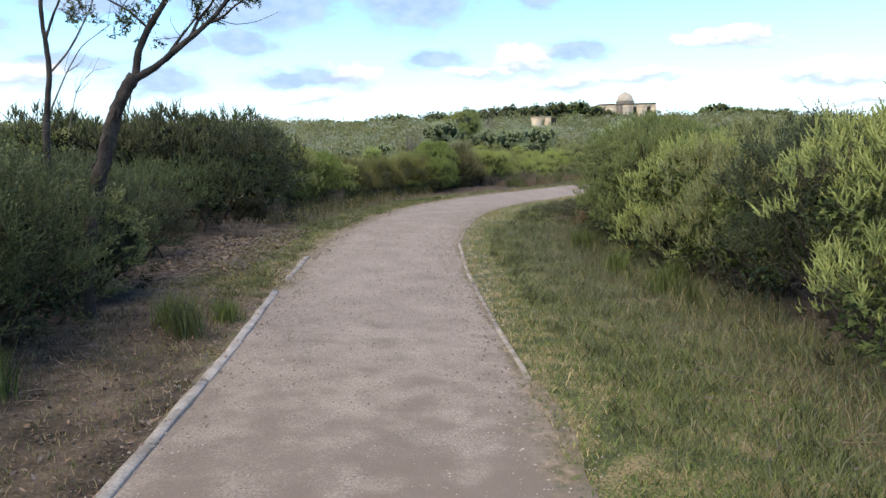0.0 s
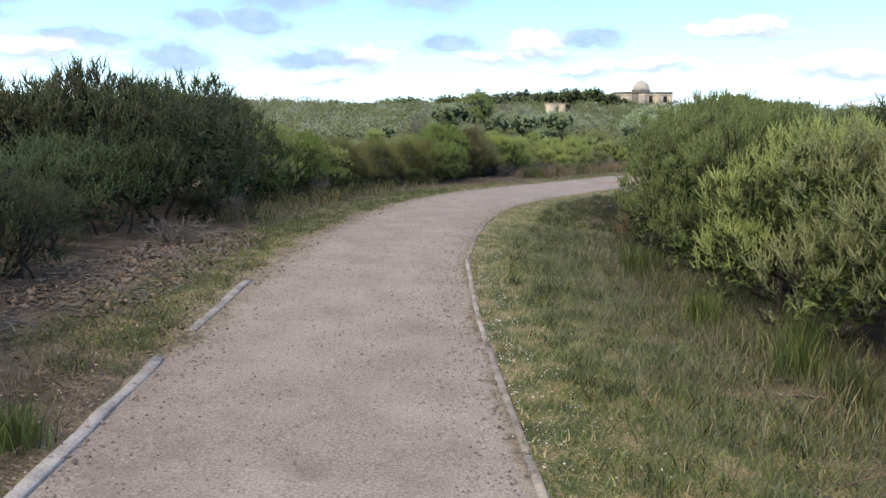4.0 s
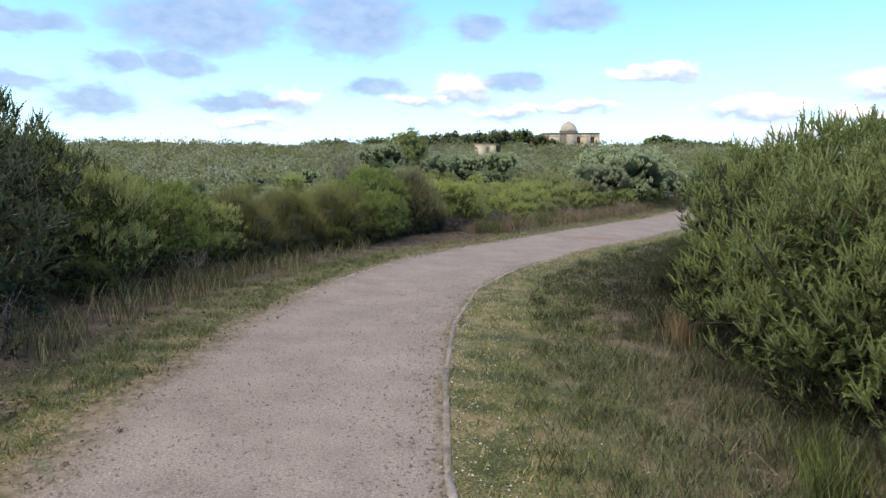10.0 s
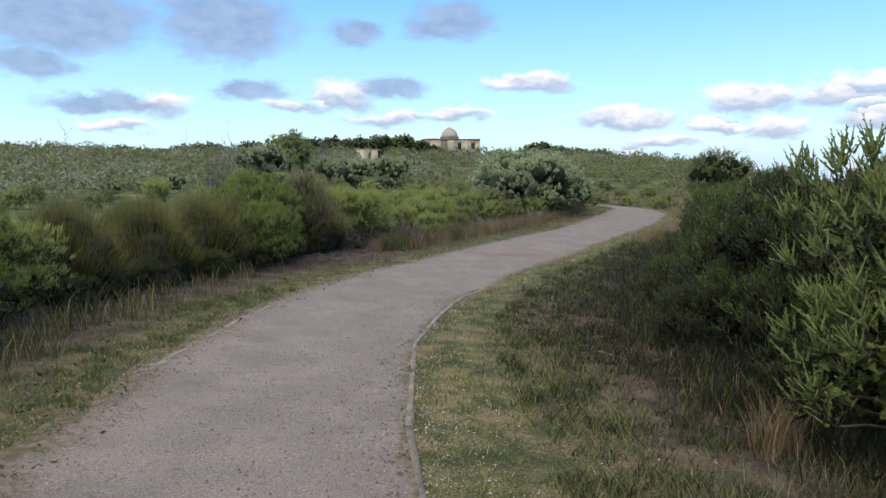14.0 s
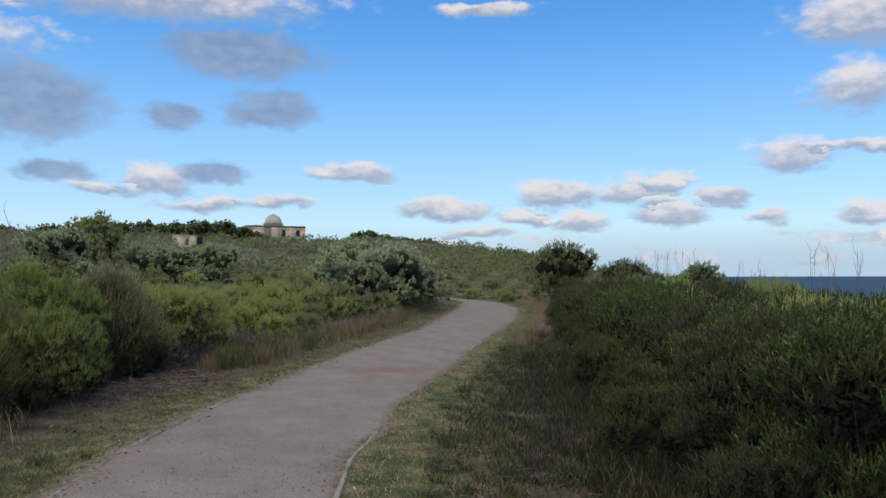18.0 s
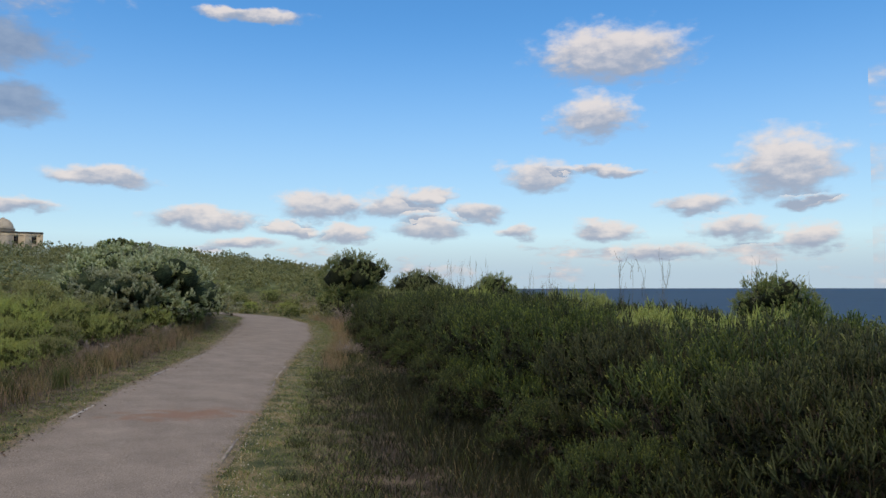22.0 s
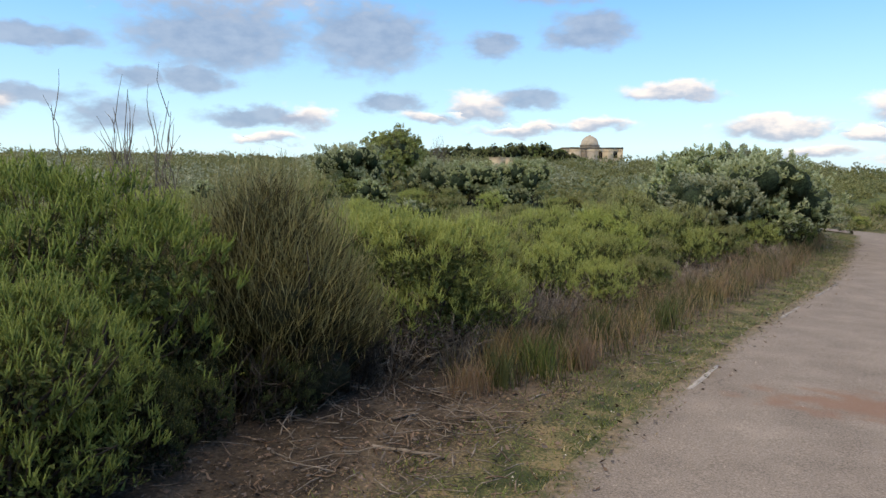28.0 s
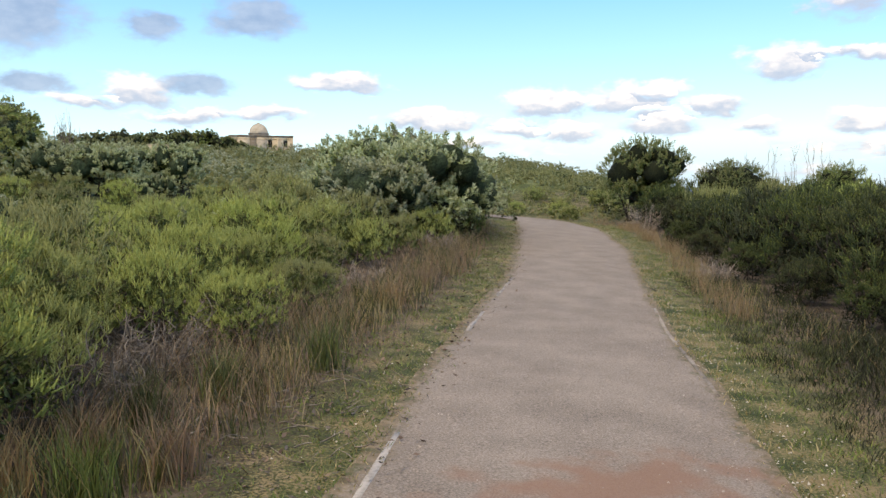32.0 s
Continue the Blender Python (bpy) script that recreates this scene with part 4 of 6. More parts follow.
for i, (x, y, h) in enumerate(((-4.95, 13.3, 1.95), (-5.9, 14.8, 1.7), (-4.3, 16.0, 1.75), (-3.75, 17.4, 1.5), (-4.9, 16.9, 2.05), (-3.35, 18.7, 1.25), (-3.0, 19.8, 1.15), (-4.5, 18.6, 1.6), (-6.2, 16.6, 2.0),
                (-6.8, 13.2, 1.9), (-5.6, 18.6, 1.6), (-4.0, 20.3, 1.3))):
    plant((mid_near if i % 3 else heath_near) if x > edge_l(y) - 2.75 else dark_fair, x, y, h, "shrubs beside the track")
for x, y, h in ((-2.65, 21.1, 1.25), (-1.95, 22.4, 1.25), (-1.35, 23.6, 1.3), (-0.95, 24.7, 1.2)):
    plant(broom_near, x, y, h, "broom shrubs beside the track")
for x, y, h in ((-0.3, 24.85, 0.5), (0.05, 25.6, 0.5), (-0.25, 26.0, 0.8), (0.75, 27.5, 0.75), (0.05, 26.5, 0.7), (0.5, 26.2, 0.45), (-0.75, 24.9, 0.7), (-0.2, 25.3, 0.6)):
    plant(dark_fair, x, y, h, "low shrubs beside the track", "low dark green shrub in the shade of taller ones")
for i, (x, y, h) in enumerate(((-0.6, 25.7, 1.55), (-0.15, 25.1, 0.7), (-0.45, 24.6, 1.1), (-1.15, 23.7, 0.9))):
    plant(mid_near if i % 2 == 0 else dark_near, x, y, h, "shrubs beside the track")
plant(broom_big, 0.32, 26.8, 1.62, "broom shrubs beside the track")
for x, y, h in ((-3.1, 22.8, 1.1), (-2.4, 24.5, 1.1), (-2.9, 26.4, 1.0), (-3.6, 25.0, 1.05)):
    plant(broom_mid, x, y, h, "broom shrubs beside the track")
for x, y, h in ((-1.5, 26.5, 1.2), (-0.85, 25.5, 1.1), (0.0, 27.6, 1.1), (1.35, 27.95, 1.4), (0.6, 28.8, 1.3), (-0.6, 28.4, 1.35), (2.0, 29.5, 1.1), (3.3, 31.5, 1.0), (2.2, 31.0, 1.2), (4.4, 33.6, 1.1), (3.4, 33.4, 1.1)):
    plant(heath_near if y < 29.6 and x > -0.7 else heath_fair, x, y, h, "shrubs beside the track")
for x, y, h in ((6.0, 35.6, 1.05), (4.9, 35.2, 1.2), (7.0, 36.9, 1.05), (5.8, 37.2, 1.3)):
    plant(heath_mid, x, y, h, "shrubs beside the track")
for x, y, h in ((9.5, 39.2, 2.3), (8.1, 38.5, 1.75), (10.9, 41.0, 2.2), (12.2, 43.0, 1.7), (9.2, 40.8, 2.4), (10.6, 42.6, 2.45), (11.4, 44.6, 2.5), (9.8, 44.2, 2.3), (2.2, 47.2, 1.5), (3.4, 46.6, 1.5), (-0.6, 47.6, 1.9), (5.6, 49.8, 1.8)):
    plant(bank_near, x, y, h, "banksias on the rise")
# the hedge on the seaward side
for i, (x, y, h) in enumerate(((3.75, 5.3, 2.1), (4.5, 4.3, 2.35), (3.6, 6.9, 1.85), (3.5, 8.5, 1.8), (3.4, 10.1, 1.75), (3.4, 11.7, 1.8), (3.45, 13.2, 1.9), (3.75, 14.7, 2.1), (4.2, 16.2, 1.85),
                (4.55, 17.7, 1.65), (5.15, 19.1, 1.6), (6.0, 20.4, 1.6), (6.85, 21.7, 1.6), (7.5, 23.0, 1.65), (8.2, 24.5, 1.65), (9.2, 26.0, 1.65), (5.2, 15.2, 1.9), (5.2, 6.6, 2.0),
                (5.2, 11.8, 1.95), (6.6, 18.6, 1.6), (8.0, 20.8, 1.6))):
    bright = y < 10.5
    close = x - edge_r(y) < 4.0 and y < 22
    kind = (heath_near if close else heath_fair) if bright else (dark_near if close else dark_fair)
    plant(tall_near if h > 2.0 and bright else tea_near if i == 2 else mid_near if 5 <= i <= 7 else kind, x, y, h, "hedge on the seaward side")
for x, y, h in ((10.5, 27.5, 1.7), (11.4, 29.0, 1.75), (12.2, 30.5, 1.75), (13.1, 32.1, 1.75), (14.1, 33.7, 1.7), (15.2, 35.3, 1.6), (16.2, 37.1, 1.5), (17.3, 38.9, 1.3), (18.2, 40.8, 1.1), (19.0, 42.8, 0.9)):
    plant(dark_fair if y < 33 else dark_mid, x, y, h, "hedge on the seaward side")
for x, y, h in ((-4.0, 5.7, 1.35), (-4.25, 7.2, 1.3), (-3.5, 7.3, 1.05)):
    plant(scrub_tree, x, y, h, "shrubs beside the track", "dark broad-leaved shrub growing round the leaning tree")
plant(scrub_tree, 21.2, 45.6, 3.0, label="dark rounded shrub standing alone above the hedge")
plant(scrub_tree, 23.2, 43.6, 2.2)
plant(scrub_tree, 25.8, 41.5, 2.1)
plant(scrub_tree, 27.5, 29.4, 2.7, label="brownish rounded shrub with dead stems above it")

# low dark shrubs added under the hedge in place of its shade, and under the western row
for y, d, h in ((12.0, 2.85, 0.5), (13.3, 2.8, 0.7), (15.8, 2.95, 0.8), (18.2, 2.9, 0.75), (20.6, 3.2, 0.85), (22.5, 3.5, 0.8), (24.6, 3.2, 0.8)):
    plant(dark_fair, float(edge_r(y)) + d, y, h, "low shrubs under the hedge", "low shrub added at the hedge foot, its dark leaves standing in for shade")
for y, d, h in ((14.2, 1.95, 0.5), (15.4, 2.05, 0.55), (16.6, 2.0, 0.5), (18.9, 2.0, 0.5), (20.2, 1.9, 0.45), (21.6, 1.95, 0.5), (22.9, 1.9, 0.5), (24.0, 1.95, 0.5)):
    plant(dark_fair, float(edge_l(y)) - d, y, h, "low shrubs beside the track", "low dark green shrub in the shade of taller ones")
# more dark shrubs added where the hedge's shade lies
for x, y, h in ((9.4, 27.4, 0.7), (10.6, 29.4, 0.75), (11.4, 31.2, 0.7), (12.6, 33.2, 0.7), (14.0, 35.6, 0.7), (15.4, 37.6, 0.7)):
    plant(dark_fair, x, y, h, "low shrubs under the hedge", "low shrub added at the hedge foot, its dark leaves standing in for shade")

# low bright shrubs that lean towards the track
for x, y, h in ((3.6, 30.4, 0.7), (4.5, 31.6, 0.65), (4.1, 32.6, 0.85), (5.4, 33.9, 0.7), (6.6, 35.2, 0.75), (7.6, 36.4, 0.8), (1.9, 28.7, 0.9), (2.9, 30.6, 0.85), (8.8, 37.6, 0.8), (10.4, 39.2, 0.8)):
    plant(heath_fair if y < 33 else heath_mid, x, y, h, "low shrubs at the foot of the heath", "low bright green heath shrub at the foot of the rise")

# low scrub past the bend
for x, y, h in ((18.6, 46.6, 0.9), (19.4, 48.4, 1.0), (18.2, 49.6, 0.9), (17.2, 51.4, 1.0), (15.4, 53.0, 1.1), (20.8, 50.2, 1.1), (19.2, 52.2, 1.1), (17.4, 54.0, 1.2), (22.4, 48.6, 1.1), (21.4, 53.2, 1.2),
                (12.8, 46.6, 1.4), (13.6, 44.6, 1.2), (11.6, 48.4, 1.5), (9.6, 49.6, 1.5), (14.0, 55.4, 1.1), (19.6, 55.6, 1.2), (23.6, 51.4, 1.2), (24.4, 47.4, 1.3)):
    plant(heath_mid, x, y, h * 0.68, "scrub past the bend")

# the heath that fills in behind both rows
placed = []
WEST = ([-2, 6, 12, 15, 18, 20, 22, 24, 27, 30, 34, 38, 43, 47, 52], [-5.6, -5.8, -6.2, -6.4, -5.6, -4.6, -3.8, -3.2, -1.4, 1.4, 3.0, 6.0, 8.5, 9.5, 10])
EAST = ([-2, 6, 12, 16, 20, 24, 28, 32, 36, 42, 50], [5.8, 5.8, 5.6, 6.0, 7.2, 9.4, 12.2, 14.4, 17.2, 19.5, 22])
rng = np.random.default_rng(77)
for _ in range(5000):
    west = rng.random() < 0.6
    y = rng.uniform(3 if not west else 8, 47)
    far = rng.random() * (11 if west else 6.5)
    x = float(np.interp(y, *WEST)) - far if west else float(np.interp(y, *EAST)) + far
    if any((x - a) ** 2 + (y - b) ** 2 < s for a, b, s in placed) or math.hypot(x - 21.2, y - 45.6) < 2.2:
        continue
    placed.append((x, y, 1.65 ** 2))
    h = rng.uniform(0.5, 0.8) if west else rng.uniform(1.35, 1.7)
    if west and y < 19:
        h = rng.uniform(1.35, 1.7)
    pick = rng.random()
    if west and y > 33 and pick < 0.2:
        plant(bank_far, x, y, h * 1.1, "heath behind the track")
    elif west and y > 18 and pick < 0.34:
        plant(broom_mid, x, y, h, "heath behind the track")
    elif west:
        plant(heath_mid, x, y, h, "heath behind the track")
    else:
        plant(dark_mid if pick < 0.75 else heath_mid, x, y, h, "heath behind the track")
retire(models)

# ---------------------------------------------------------------- far scrub, past counting


def far_scrub(name, label, seed, count, mats, r_lo, r_hi, a_lo, a_hi, size, shoots, leaf, tall=0.5, keep_off=True):
    rng = np.random.default_rng(seed)
    vs, qs, yi, n = [], [], [], 0
    done = 0
    while done < count:
        r = r_lo + (r_hi - r_lo) * rng.random() ** 1.25
        a = radians(rng.uniform(a_lo, a_hi))
        x, y = r * math.sin(a), 8 + r * math.cos(a)
        if keep_off and float(np.interp(y, *WEST)) - 10.5 < x < float(np.interp(y, *EAST)) + 7.5 and y < 47.5:
            continue
        if min(math.hypot(x - a_, y - b_) for a_, b_, _ in bend) < 1.9:
            continue
        done += 1
        low = 0.5 if x > 12 and r < 120 and y > 44 else 1.0
        if 60 < r < 152 and abs(math.degrees(a) - 7.0) < 1.3:
            low = 0.4
        s = size * low * rng.uniform(0.65, 1.3) * (0.85 + r / 260) * float(np.interp(r, [12, 60, 150], [0.5, 0.75, 1.0]))
        base = float(ground_z(x, y)) - 0.1
        d = unit(rng.normal(0, 1, (shoots, 3)) + np.array([0, 0, 0.5]))
        d[:, 2] = np.abs(d[:, 2])
        lump = 1 + 0.22 * np.sin(d[:, :1] * 5 + s * 9) * np.cos(d[:, 1:2] * 6) + rng.normal(0, 0.06, (shoots, 1))
        p = np.array([x, y, base]) + d * lump * np.array([s, s, s * 2 * tall])
        ax = unit(d + UP * 0.5 + rng.normal(0, 0.4, d.shape))
        lf = leaf * low ** 0.6 * (0.3 + r / 165)
        v, q, yg = sprigs(rng, p - ax * lf * 0.7, ax, np.full(shoots, lf), 5, lf, lf * 0.4, 75, 0.35)
        vs.append(v)
        qs.append(q + n)
        yi.append(yg)
        n += len(v)
    ob = new(name, mesh_of(name, np.concatenate(vs), np.concatenate(qs), mats, np.concatenate(yi)))
    return tagged(ob, label, "scrub", kind="stuff")


far_scrub("heath_scrub", "green heath scrub covering the far slope", 1, 1250, [L_HEATH, L_YOUNG], 12, 215, -58, 42, 1.25, 48, 0.26)
far_scrub("banksia_scrub", "pale banksia scrub scattered over the far slope", 2, 330, [L_BANK, L_BANK_PALE], 20, 160, -45, 28, 1.2, 110, 0.17)
far_scrub("dark_scrub", "dark wind-pruned scrub along the far ridge", 3, 300, [L_MID, L_TREE], 160, 232, -50, 33, 1.7, 80, 0.24, 0.45)
far_scrub("seaward_scrub", "low green scrub falling away to the sea", 4, 520, [L_DARK, L_HEATH], 14, 95, 26, 88, 1.15, 60, 0.22, 0.62)


far_scrub("slope_scrub", "bright green low heath covering the slope past the bend", 6, 480, [L_HEATH, L_YOUNG], 38, 120, 17, 42, 1.3, 50, 0.26)


def round_tree(x, y, radius, height, seed, label, leaf=1.0):
    """A tree on the ridge: short trunk with limbs, and a crown of leafy shoots."""
    rng = np.random.default_rng(seed)
    z = float(ground_z(x, y))
    thing = new("ridge_tree")
    thing.matrix_world = Matrix.Translation((x, y, z - 0.1))
    tagged(thing, label, "tree", "trees on the ridge")
    c, r = lobed_crown(rng, radius, height, 9, 0.5)
    p, ax = crown_points(rng, c, r, 700 if leaf == 1 else 2200, 0.3, low=0.3)
    v, q, yg = sprigs(rng, p - ax * 0.15 * leaf, ax, np.full(len(p), 0.3 * leaf), 6, 0.32 * leaf, 0.09 * leaf, 75, 0.6)
    # dark cores put the crown's inner shade into colour
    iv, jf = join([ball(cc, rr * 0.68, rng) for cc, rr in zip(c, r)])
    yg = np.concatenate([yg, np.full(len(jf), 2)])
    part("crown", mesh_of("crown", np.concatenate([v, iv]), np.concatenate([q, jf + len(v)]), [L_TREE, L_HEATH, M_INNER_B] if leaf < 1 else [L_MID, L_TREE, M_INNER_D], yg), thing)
    limbs = [limb(rng, (0, 0, -0.2), (0.1, 0, height * 0.5), 0.05 * radius, 0.03 * radius, 0.05)]
    limbs += [limb(rng, (0, 0, height * 0.2), c[k], 0.027 * radius, 0.01 * radius) for k in range(0, len(c), 2)]
    part("trunk", mesh_of("trunk", *join(limbs), [M_BARK], flat_shade=False), thing)
    return thing


RIDGE = "dark rounded tree on the ridge beside the ruined building"
round_tree(0.8, 53, 1.45, 2.7, 1, "large rounded olive tree standing on the slope", 0.3)
for i, (x, y, r, h) in enumerate(((14, 190, 4.0, 5.2), (17.5, 193, 3.6, 5.0), (20.5, 195, 4.2, 5.4), (24, 196, 3.8, 5.2), (26.5, 198, 4.2, 6.2), (29.5, 199, 3.4, 5.6), (32, 200, 3.4, 6.4), (35.5, 198, 3.2, 5.2), (38.5, 197, 2.6, 3.8), (9, 186, 4, 4.6), (4.5, 188, 4, 4.2), (41, 196, 3.0, 2.6),
                                  (62.5, 193, 2.8, 4.4), (65, 192, 3.0, 5.0), (68.5, 190, 3.4, 4.0), (72, 188, 4, 3.0), (76, 186, 4, 2.6), (-4, 192, 4, 4), (-14, 196, 4, 3.6))):
    round_tree(x, y, r, h, 10 + i, RIDGE)


def bare_stems(x, y, count, height, spread, seed, label):
    """Dead leafless stems standing out of the heath."""
    rng = np.random.default_rng(seed)
    thing = new("dead_shrub")
    thing.matrix_world = Matrix.Translation((x, y, float(ground_z(x, y)) - 0.05))
    tagged(thing, label, "shrub", "dead shrubs")
    for _ in range(count):
        foot = np.array([*rng.normal(0, spread * 0.5, 2), 0])
        h = height * rng.uniform(0.6, 1.05)
        top = foot + np.array([*rng.normal(0, 0.07 * h, 2), h])
        limbs = [limb(rng, foot, top, 0.011, 0.003, 0.03, 6, 4)]
        for _ in range(5):
            a = foot + (top - foot) * rng.uniform(0.45, 0.95)
            limbs.append(limb(rng, a, a + np.array([*rng.normal(0, 0.045 * h, 2), rng.uniform(0.1, 0.25) * h]), 0.006, 0.002, 0.1, 3, 3))
        part("stem", mesh_of("stem", *join(limbs), [M_TWIG]), thing)
    return thing


BARE = "leafless grey dead shrub standing above the heath"
bare_stems(-1.5, 29.2, 24, 2.1, 0.42, 1, BARE)
bare_stems(19.3, 29.4, 3, 2.9, 0.8, 2, BARE)
bare_stems(19.2, 30.8, 4, 2.7, 1.0, 3, BARE)
bare_stems(24.6, 42.2, 24, 2.6, 1.6, 4, BARE)
bare_stems(27.5, 40.0, 18, 2.5, 1.0, 5, BARE)
bare_stems(27.5, 29.2, 12, 3.2, 1.3, 6, BARE)
bare_stems(-5.5, 34, 4, 2.4, 0.8, 7, BARE)
bare_stems(-9.0, 38, 3, 2.6, 0.7, 8, BARE)
bare_stems(2.65, 54.0, 22, 2.3, 0.5, 9, BARE)


def dead_twigs(x, y, radius, height, seed, mat=None):
    rng = np.random.default_rng(seed)
    thing = new("dead_twig_bush")
    thing.matrix_world = Matrix.Translation((x, y, float(ground_z(x, y)) - 0.03))
    tagged(thing, "tangled dead bush of bare grey twigs beside the track", "dead bush", "dead bushes beside the track")
    for _ in range(46):
        limbs = []
        a = rng.uniform(0, 6.283)
        d = np.array([math.cos(a), math.sin(a), rng.uniform(0.25, 1.6)])
        d /= np.linalg.norm(d)
        top = d * rng.uniform(0.6, 1.0) * np.array([radius, radius, height * 1.1])
        limbs.append(limb(rng, (0.1 * d[0], 0.1 * d[1], 0), top, 0.0055 if mat else 0.007, 0.002, 0.1 if mat else 0.2, 4, 4))
        for _ in range(4):
            b = top * rng.uniform(0.4, 0.95)
            limbs.append(limb(rng, b, b + unit(rng.normal(0, 1, 3) + UP * 0.3) * rng.uniform(0.1, 0.3) * radius, 0.005, 0.002, 0.2, 3, 3))
        part("branch", mesh_of("branch", *join(limbs), [mat or M_STALK]), thing)
    return thing


for i, (x, y, r, h) in enumerate(((2.35, 28.75, 0.75, 0.7), (2.9, 29.6, 0.6, 0.6), (3.7, 30.6, 0.5, 0.5), (5.6, 33.0, 0.5, 0.45), (8.6, 36.8, 0.6, 0.5), (18.4, 42.4, 1.0, 1.0), (1.15, 27.15, 0.55, 0.6), (1.65, 27.6, 0.5, 0.55),
                                  (13.0, 31.8, 0.6, 0.5), (-3.2, 12.2, 0.5, 0.45), (-3.3, 14.4, 0.45, 0.7), (-2.7, 18.3, 0.4, 0.6), (11.9, 33.2, 0.6, 0.5))):
    dead_twigs(x, y, r, h, 200 + i, M_TWIG if x < 3.2 else None)
for i, (x, y, r, h) in enumerate(((0.6, 26.45, 0.5, 0.65), (1.2, 27.35, 0.55, 0.65), (0.25, 26.1, 0.5, 0.6), (0.0, 25.7, 0.5, 0.55), (0.9, 26.9, 0.45, 0.6))):
    dead_twigs(x, y, r, h, 240 + i, M_BARK)

# ---------------------------------------------------------------- grasses


def blades(rng, x, y, height, width, lean, z=None):
    """Bent blades of three triangles each, as verts and faces."""
    n = len(x)
    z = ground_z(x, y) if z is None else z
    foot = np.stack([x, y, z - 0.01], -1)
    a, b = rng.uniform(0, 6.283, n), rng.uniform(0, 6.283, n)
    side = np.stack([np.cos(a), np.sin(a), 0 * a], -1) * width[:, None]
    tip = np.stack([np.cos(b) * lean * height, np.sin(b) * lean * height, height], -1)
    mid = tip * np.array([0.32, 0.32, 0.58])
    v = np.stack([foot - side, foot + side, foot + mid + side * 0.75, foot + mid - side * 0.75, foot + tip + side * 0.08, foot + tip - side * 0.08], 1)
    base = np.arange(n)[:, None] * 6
    f = np.concatenate([base + np.array([0, 1, 2, 3]), base + np.array([3, 2, 4, 5])], 0)
    return v.reshape(-1, 3), f


def grass(name, label, seed, x, y, h, w, lean, mats, young):
    rng = np.random.default_rng(seed)
    v, f = blades(rng, x, y, h, np.full(len(x), w) * rng.uniform(0.6, 1.3, len(x)), lean)
    pick = np.tile(np.where(rng.random(len(x)) < young, rng.integers(1, len(mats), len(x)), 0), 2)
    return tagged(new(name, mesh_of(name, v, f, mats, pick)), label, "grass", kind="stuff")


def clumped(rng, n, x_of, y_lo, y_hi, per=14, spread=0.09, skew=1.0):
    """Blade feet in tufts: x_of gives the two sides at y."""
    m = n // per
    cy = y_lo + (y_hi - y_lo) * rng.random(m) ** skew
    lo, hi = x_of(cy)
    u = rng.random(m)
    cx = lo + (hi - lo) * u
    x = np.repeat(cx, per) + rng.normal(0, spread, m * per)
    y = np.repeat(cy, per) + rng.normal(0, spread, m * per)
    keep = (x < edge_l(y) - 0.03 + 0.35 * rng.random(len(x)) ** 3) | (x > edge_r(y) + 0.03 - 0.2 * rng.random(len(x)) ** 3)
    return x[keep], y[keep]


rng = np.random.default_rng(9)
# short grass along both edges of the track
x, y = clumped(rng, 34000, lambda q: (edge_l(q) - 1.15, edge_l(q)), 8, 45, 12, 0.07, 1.4)
grass("verge_grass", "short green and straw grass along the track's western edge", 1, x, y, rng.uniform(0.015, 0.05, len(x)), 0.004, 0.8, [L_GRASS, L_DRY], np.clip(0.6 - 0.9 * (edge_l(y) - x), 0.08, 0.6))
x, y = clumped(rng, 60000, lambda q: (edge_r(q), edge_r(q) + 1.7), 1.5, 45, 12, 0.08, 1.7)
grass("verge_grass", "short green and straw grass along the track's seaward edge", 2, x, y, rng.uniform(0.015, 0.06, len(x)), 0.004, 0.8, [L_GRASS, L_DRY], np.clip(0.85 - 1.1 * (x - edge_r(y)), 0.1, 0.85) * np.interp(y, [3, 7], [0.4, 1]))
x, y = clumped(rng, 8000, lambda q: (edge_l(q) - 1.3, edge_l(q) - 0.1), 1, 8.5, 9, 0.05)
grass("verge_grass", "sparse short grass on bare litter", 3, x, y, rng.uniform(0.02, 0.06, len(x)), 0.003, 0.7, [L_GRASS, L_DRY], 0.7)
# rank grass between the track and the seaward hedge, darkened with y for its shade
MEADOW = ([0, 6, 12, 17, 20, 24, 26, 30, 34, 40], [2.6, 2.5, 2.6, 3.0, 3.2, 3.2, 3.0, 2.3, 1.6, 1.1])
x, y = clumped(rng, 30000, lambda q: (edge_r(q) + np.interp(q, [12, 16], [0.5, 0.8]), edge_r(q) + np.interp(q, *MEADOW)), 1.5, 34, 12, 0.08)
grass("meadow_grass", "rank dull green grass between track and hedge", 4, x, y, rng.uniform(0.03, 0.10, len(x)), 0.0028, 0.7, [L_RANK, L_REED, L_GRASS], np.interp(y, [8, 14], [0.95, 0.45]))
L_SOFT = leaf_material("soft_grey_green_grass", (0.09, 0.106, 0.053), (0.21, 0.228, 0.122))
x, y = clumped(rng, 42000, lambda q: (edge_r(q) + 0.45, edge_r(q) + np.interp(q, *MEADOW) + 0.2), 2.5, 15, 24, 0.13, 1.2)
grass("soft_grass", "thick soft grey-green grass between track and hedge", 21, x, y, rng.uniform(0.05, 0.15, len(x)) * np.interp(x - edge_r(y), [0.4, 1.2], [0.45, 1.0]), 0.0021, 0.75, [L_SOFT, L_GRASS, L_GRASS, L_DRY], np.interp(y, [5, 8], [0.6, 0.25]))
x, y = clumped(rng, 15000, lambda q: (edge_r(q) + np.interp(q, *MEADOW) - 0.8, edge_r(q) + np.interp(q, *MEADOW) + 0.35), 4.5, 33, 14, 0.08)
